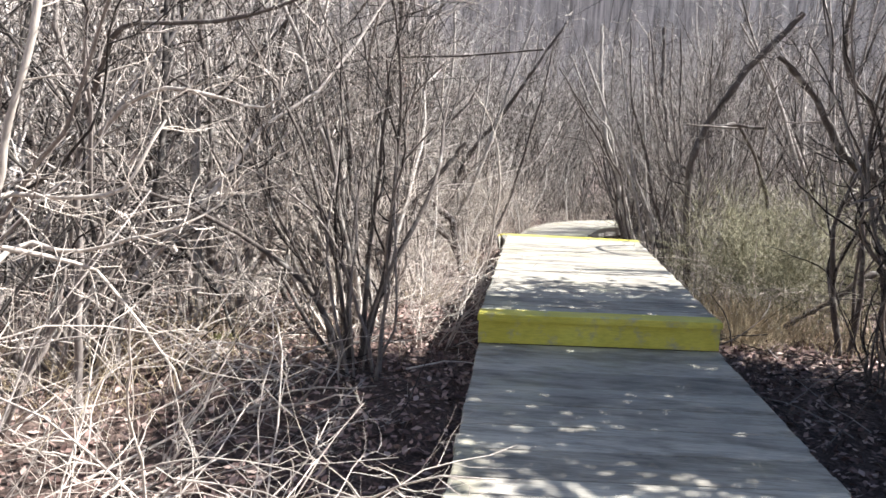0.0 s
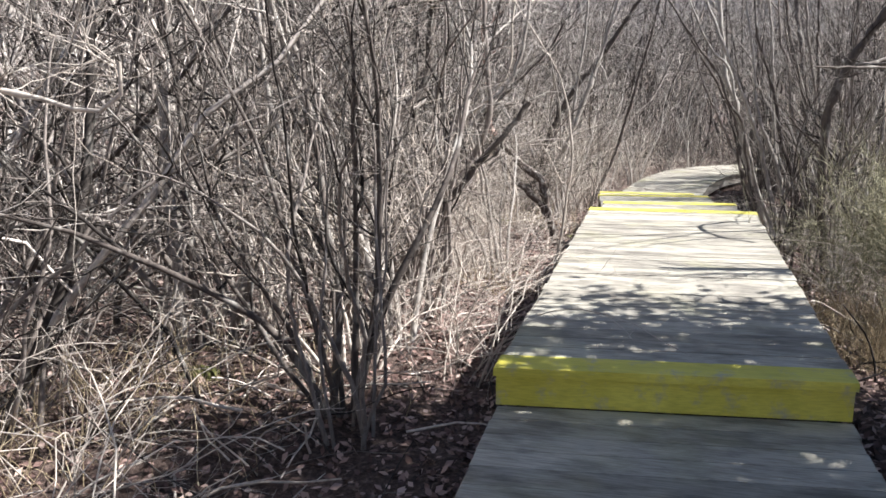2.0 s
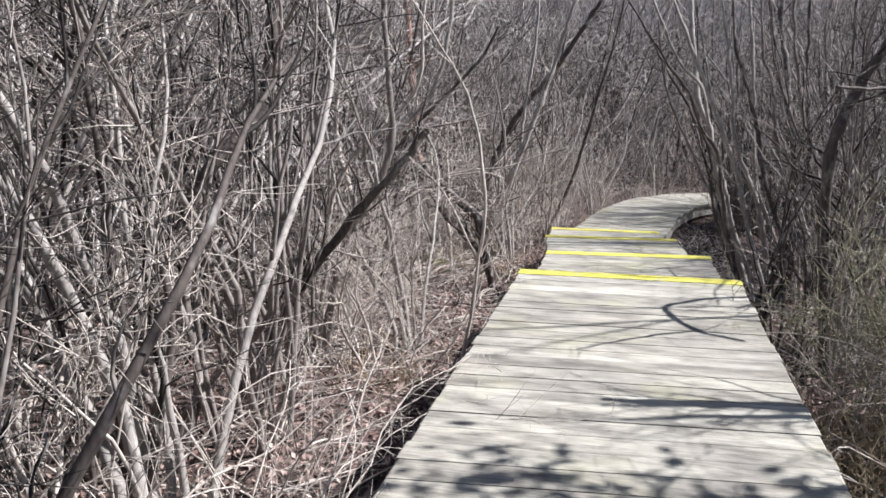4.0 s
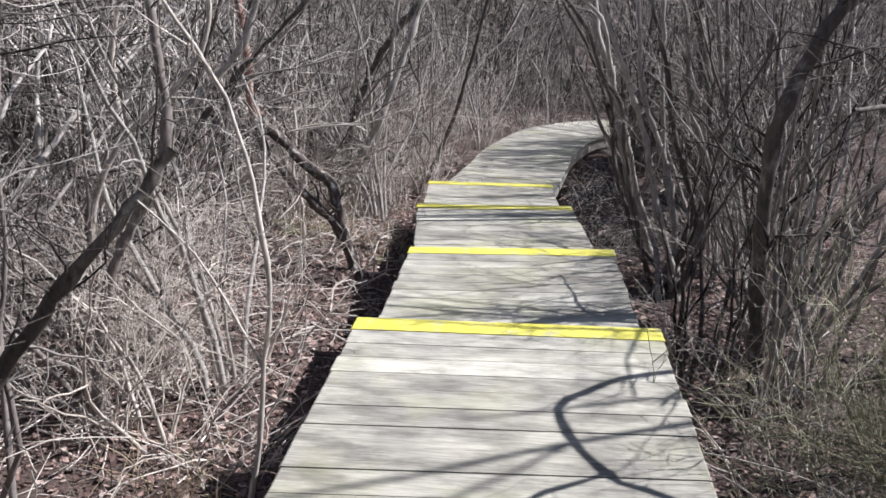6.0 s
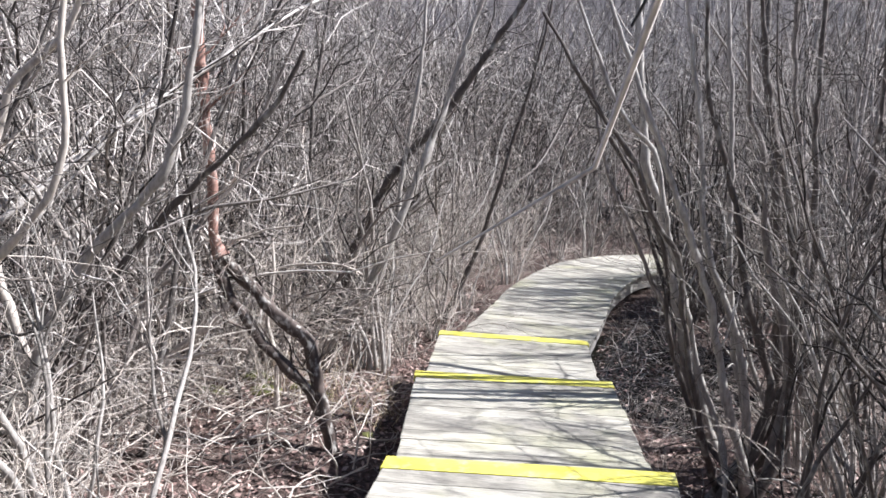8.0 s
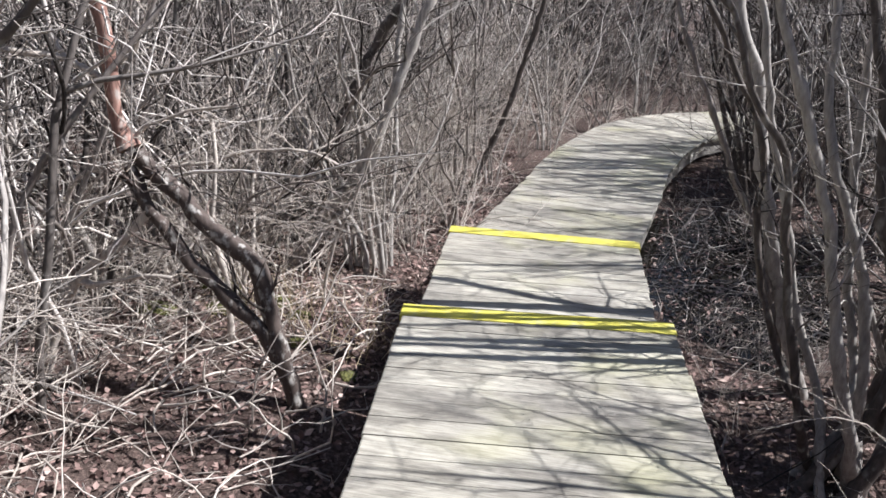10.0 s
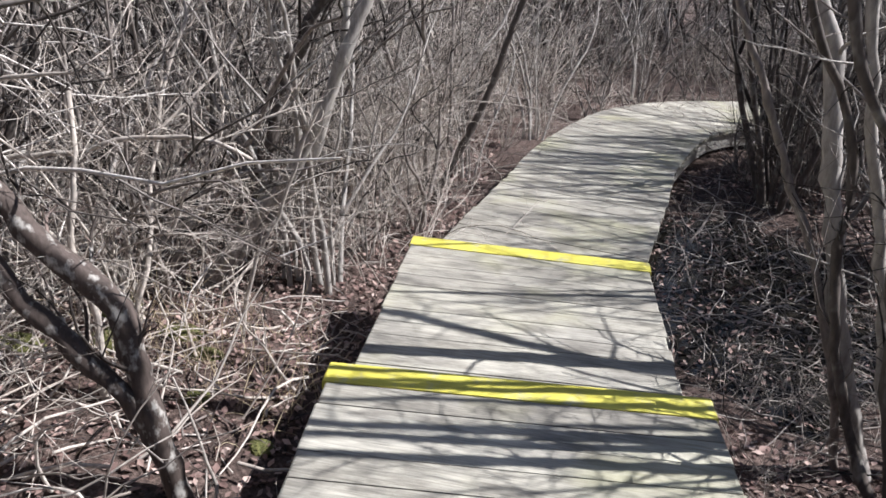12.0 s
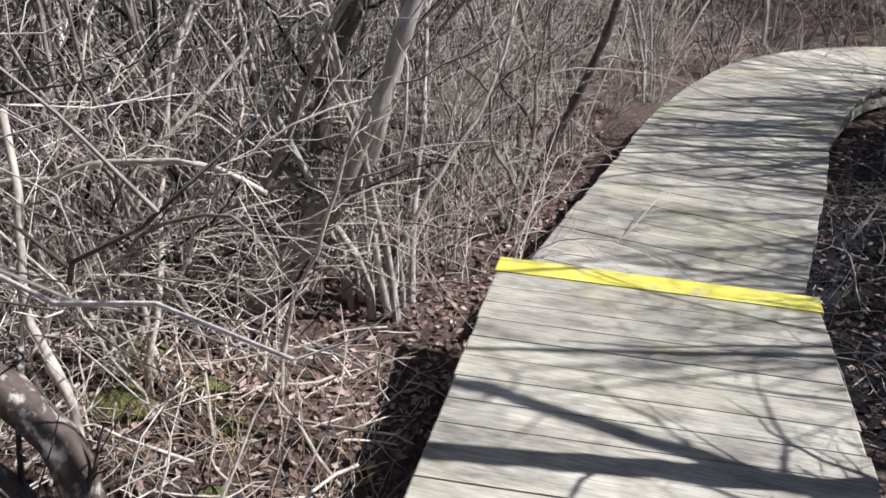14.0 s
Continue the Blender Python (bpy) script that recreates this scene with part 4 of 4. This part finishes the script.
def fallen_sticks(count, seed):
    """Bleached sticks on the open floor between the broken tree and the walkway, and among the first briars."""
    r = np.random.RandomState(seed)
    near = r.rand(count) < 0.12
    x = np.where(near, r.uniform(-3.4, -1.3, count), r.uniform(-3.8, -1.15, count))
    y = np.where(near, r.uniform(-2.5, 3.0, count), r.uniform(4.2, 10.0, count))
    start = np.stack([x, y, ground_height(x, y) + r.uniform(0.01, 0.10, count)], 1)
    line = shoots(r, start, np.c_[r.normal(0, 1, (count, 2)), r.uniform(-0.05, 0.75, count)], r.uniform(0.2, 1.0, count), 7, 0.2, -0.06)
    line[:, :, 0] = np.minimum(line[:, :, 0], -0.95)
    rad = taper(r.uniform(0.003, 0.010, count), 7, 0.4)
    twig, tr = side_shoots(r, line, rad, 2, 0.2, (0.1, 0.4), 4, 0.25, 1.1, 0.6, 0.0022)
    twig[:, :, 0] = np.minimum(twig[:, :, 0], -0.9)
    ob = new("fallen_sticks", tube_mesh("fallen_sticks", [(line, rad, 5), (twig, tr, 3)], BARK_PALE))
    tagged(ob, "bleached pale sticks and broken twigs on leaf litter", "sticks", kind="stuff")


def pond_litter(count, seed):
    r = np.random.RandomState(seed)
    a, q = r.uniform(0, 2 * np.pi, count), np.sqrt(r.rand(count))
    x, y = 1.6 + 1.25 * q * np.cos(a), 11.7 + 2.4 * q * np.sin(a)
    keep = off_path(x, y) > 0.72
    x, y = x[keep], y[keep]
    n = len(x)
    start = np.stack([x, y, np.full(n, -1.352)], 1)
    line = shoots(r, start, np.c_[r.normal(0, 1, (n, 2)), r.uniform(0.0, 0.9, n)], r.uniform(0.08, 0.5, n), 5, 0.25, -0.12)
    ob = new("pond_litter", tube_mesh("pond_litter", [(line, taper(r.uniform(0.002, 0.007, n), 5, 0.5), 4)], BARK))
    tagged(ob, "sodden dark twigs and stems lying in bog water", "twigs", kind="stuff")


def dry_grass(spots, seed):
    r = np.random.RandomState(seed)
    start = []
    for x, y, spread, n in spots:
        p = np.c_[x + r.normal(0, spread, n), y + r.normal(0, spread, n)]
        start.append(np.c_[p, ground_height(p[:, 0], p[:, 1])])
    start = np.concatenate(start)
    n = len(start)
    line = shoots(r, start, np.c_[r.normal(0, 0.45, (n, 2)), np.ones(n)], r.uniform(0.15, 0.55, n), 6, 0.12, -0.12)
    ob = new("dry_grass", tube_mesh("dry_grass", [(line, taper(r.uniform(0.0018, 0.0035, n), 6, 0.3), 3)], STRAW))
    tagged(ob, "tufts of dry straw-coloured grass", "grass", kind="stuff")


def moss_hummock(x, y, size, seed):
    r = np.random.RandomState(seed)
    bm = bmesh.new()
    bmesh.ops.create_icosphere(bm, subdivisions=3, radius=1)
    for v in bm.verts:
        k = 1 + 0.18 * noise.noise(v.co * 2 + Vector((seed, 0, 0))) + r.normal(0, 0.02)
        v.co = Vector((v.co.x * size * k, v.co.y * size * 0.8 * k, v.co.z * size * 0.5 * k))
    me = bpy.data.meshes.new("moss_hummock")
    bm.to_mesh(me)
    bm.free()
    me.materials.append(MOSS)
    ob = new("moss_hummock", me)
    ob.location = (x, y, float(ground_height(x, y)) - size * 0.1)
    tagged(ob, "low olive-green moss hummock among leaves", "moss", "moss hummocks")


fallen_leaves(150000, 90)
fallen_twigs(3600, 91)
fallen_sticks(560, 95)
pond_litter(1500, 94)
dry_grass([(1.35, 1.9, 0.18, 260), (1.6, 2.5, 0.25, 420), (2.0, 3.1, 0.3, 420), (1.3, 2.9, 0.15, 150), (2.3, 2.2, 0.3, 260), (1.25, 3.6, 0.12, 90),
           (-1.3, 8.9, 0.2, 60), (-1.9, 9.2, 0.3, 110), (-2.6, 0.2, 0.4, 240), (-3.2, -0.8, 0.5, 240), (-1.4, 3.9, 0.2, 60)], 92)
for k, (x, y, s) in enumerate(((-1.75, 9.15, 0.10), (-2.0, 9.35, 0.13), (-2.3, 9.15, 0.16), (-2.5, 9.5, 0.2), (-1.62, 8.75, 0.08), (-2.7, 8.9, 0.15), (-2.6, 0.6, 0.12), (-1.2, 8.55, 0.07))):
    moss_hummock(x, y, s, 93 + k)


# ---- the thicket behind, too dense to count ----
def thicket_patch(seed, span, stems, height, mat):
    r = np.random.RandomState(seed)
    start = np.c_[r.uniform(-span / 2, span / 2, (stems, 2)), np.full(stems, -0.05)]
    way = np.c_[r.normal(0, 0.28, (stems, 2)), np.ones(stems)]
    line = shoots(r, start, way, height * r.uniform(0.5, 1.1, stems), 10, 0.13, 0.03)
    rad = taper(r.uniform(0.012, 0.036, stems), 10, 0.25)
    fork, kr = side_shoots(r, line, rad, 3, 0.12, (1.2, 2.8), 8, 0.18, 0.7, 0.65, 0.007, 0.05)
    both, br = np.concatenate([line[:, ::2][:, :4], fork[:, ::2]]), np.concatenate([rad[:, ::2][:, :4], kr[:, ::2]])
    first, fr = side_shoots(r, both, br, 5, 0.08, (0.4, 1.4), 5, 0.3, 1.3, 0.45, 0.0055)
    second, sr = side_shoots(r, first, fr, 2, 0.15, (0.2, 0.7), 3, 0.35, 1.3, 0.6, 0.0045)
    low = stems * 3
    scrub = shoots(r, np.c_[r.uniform(-span / 2, span / 2, (low, 2)), np.full(low, -0.03)], np.c_[r.normal(0, 0.8, (low, 2)), np.ones(low)],
                   r.uniform(0.5, 1.9, low), 6, 0.3, -0.1)
    return tube_mesh("thicket", [(line, rad, 4), (fork, kr, 4), (first, fr, 3), (second, sr, 3), (scrub, taper(np.full(low, 0.007), 6, 0.5), 3)], mat)


PATCHES = [thicket_patch(60 + k, 3.2, 24, 6.6, (BARK_FAR, BARK, BARK_FAR)[k % 3]) for k in range(5)]
for x in np.arange(-14, 17, 2.35):
    for y in np.arange(-3, 30, 2.35):
        px, py = x + rng.uniform(-0.6, 0.6), y + rng.uniform(-0.6, 0.6)
        d = off_path(np.array([px]), np.array([py]))[0]
        if d < (5.6 if px > 0 and py < 15 else 3.3) or d > 12.0 or abs(px) > 3.5 + 0.5 * (py + 5) or (px > 0 and py < 2.5):
            continue
        ob = new("thicket", PATCHES[rng.randint(5)])
        ob.matrix_basis = pose(px, py, float(ground_height(px, py)), 0, 0, rng.uniform(0, 360)) @ Matrix.Scale(rng.uniform(0.85, 1.15) * (0.62 if px > 0 and py < 16 else 1.0), 4)
        tagged(ob, "dense leafless grey-brown thicket of thin stems", "thicket", kind="stuff")
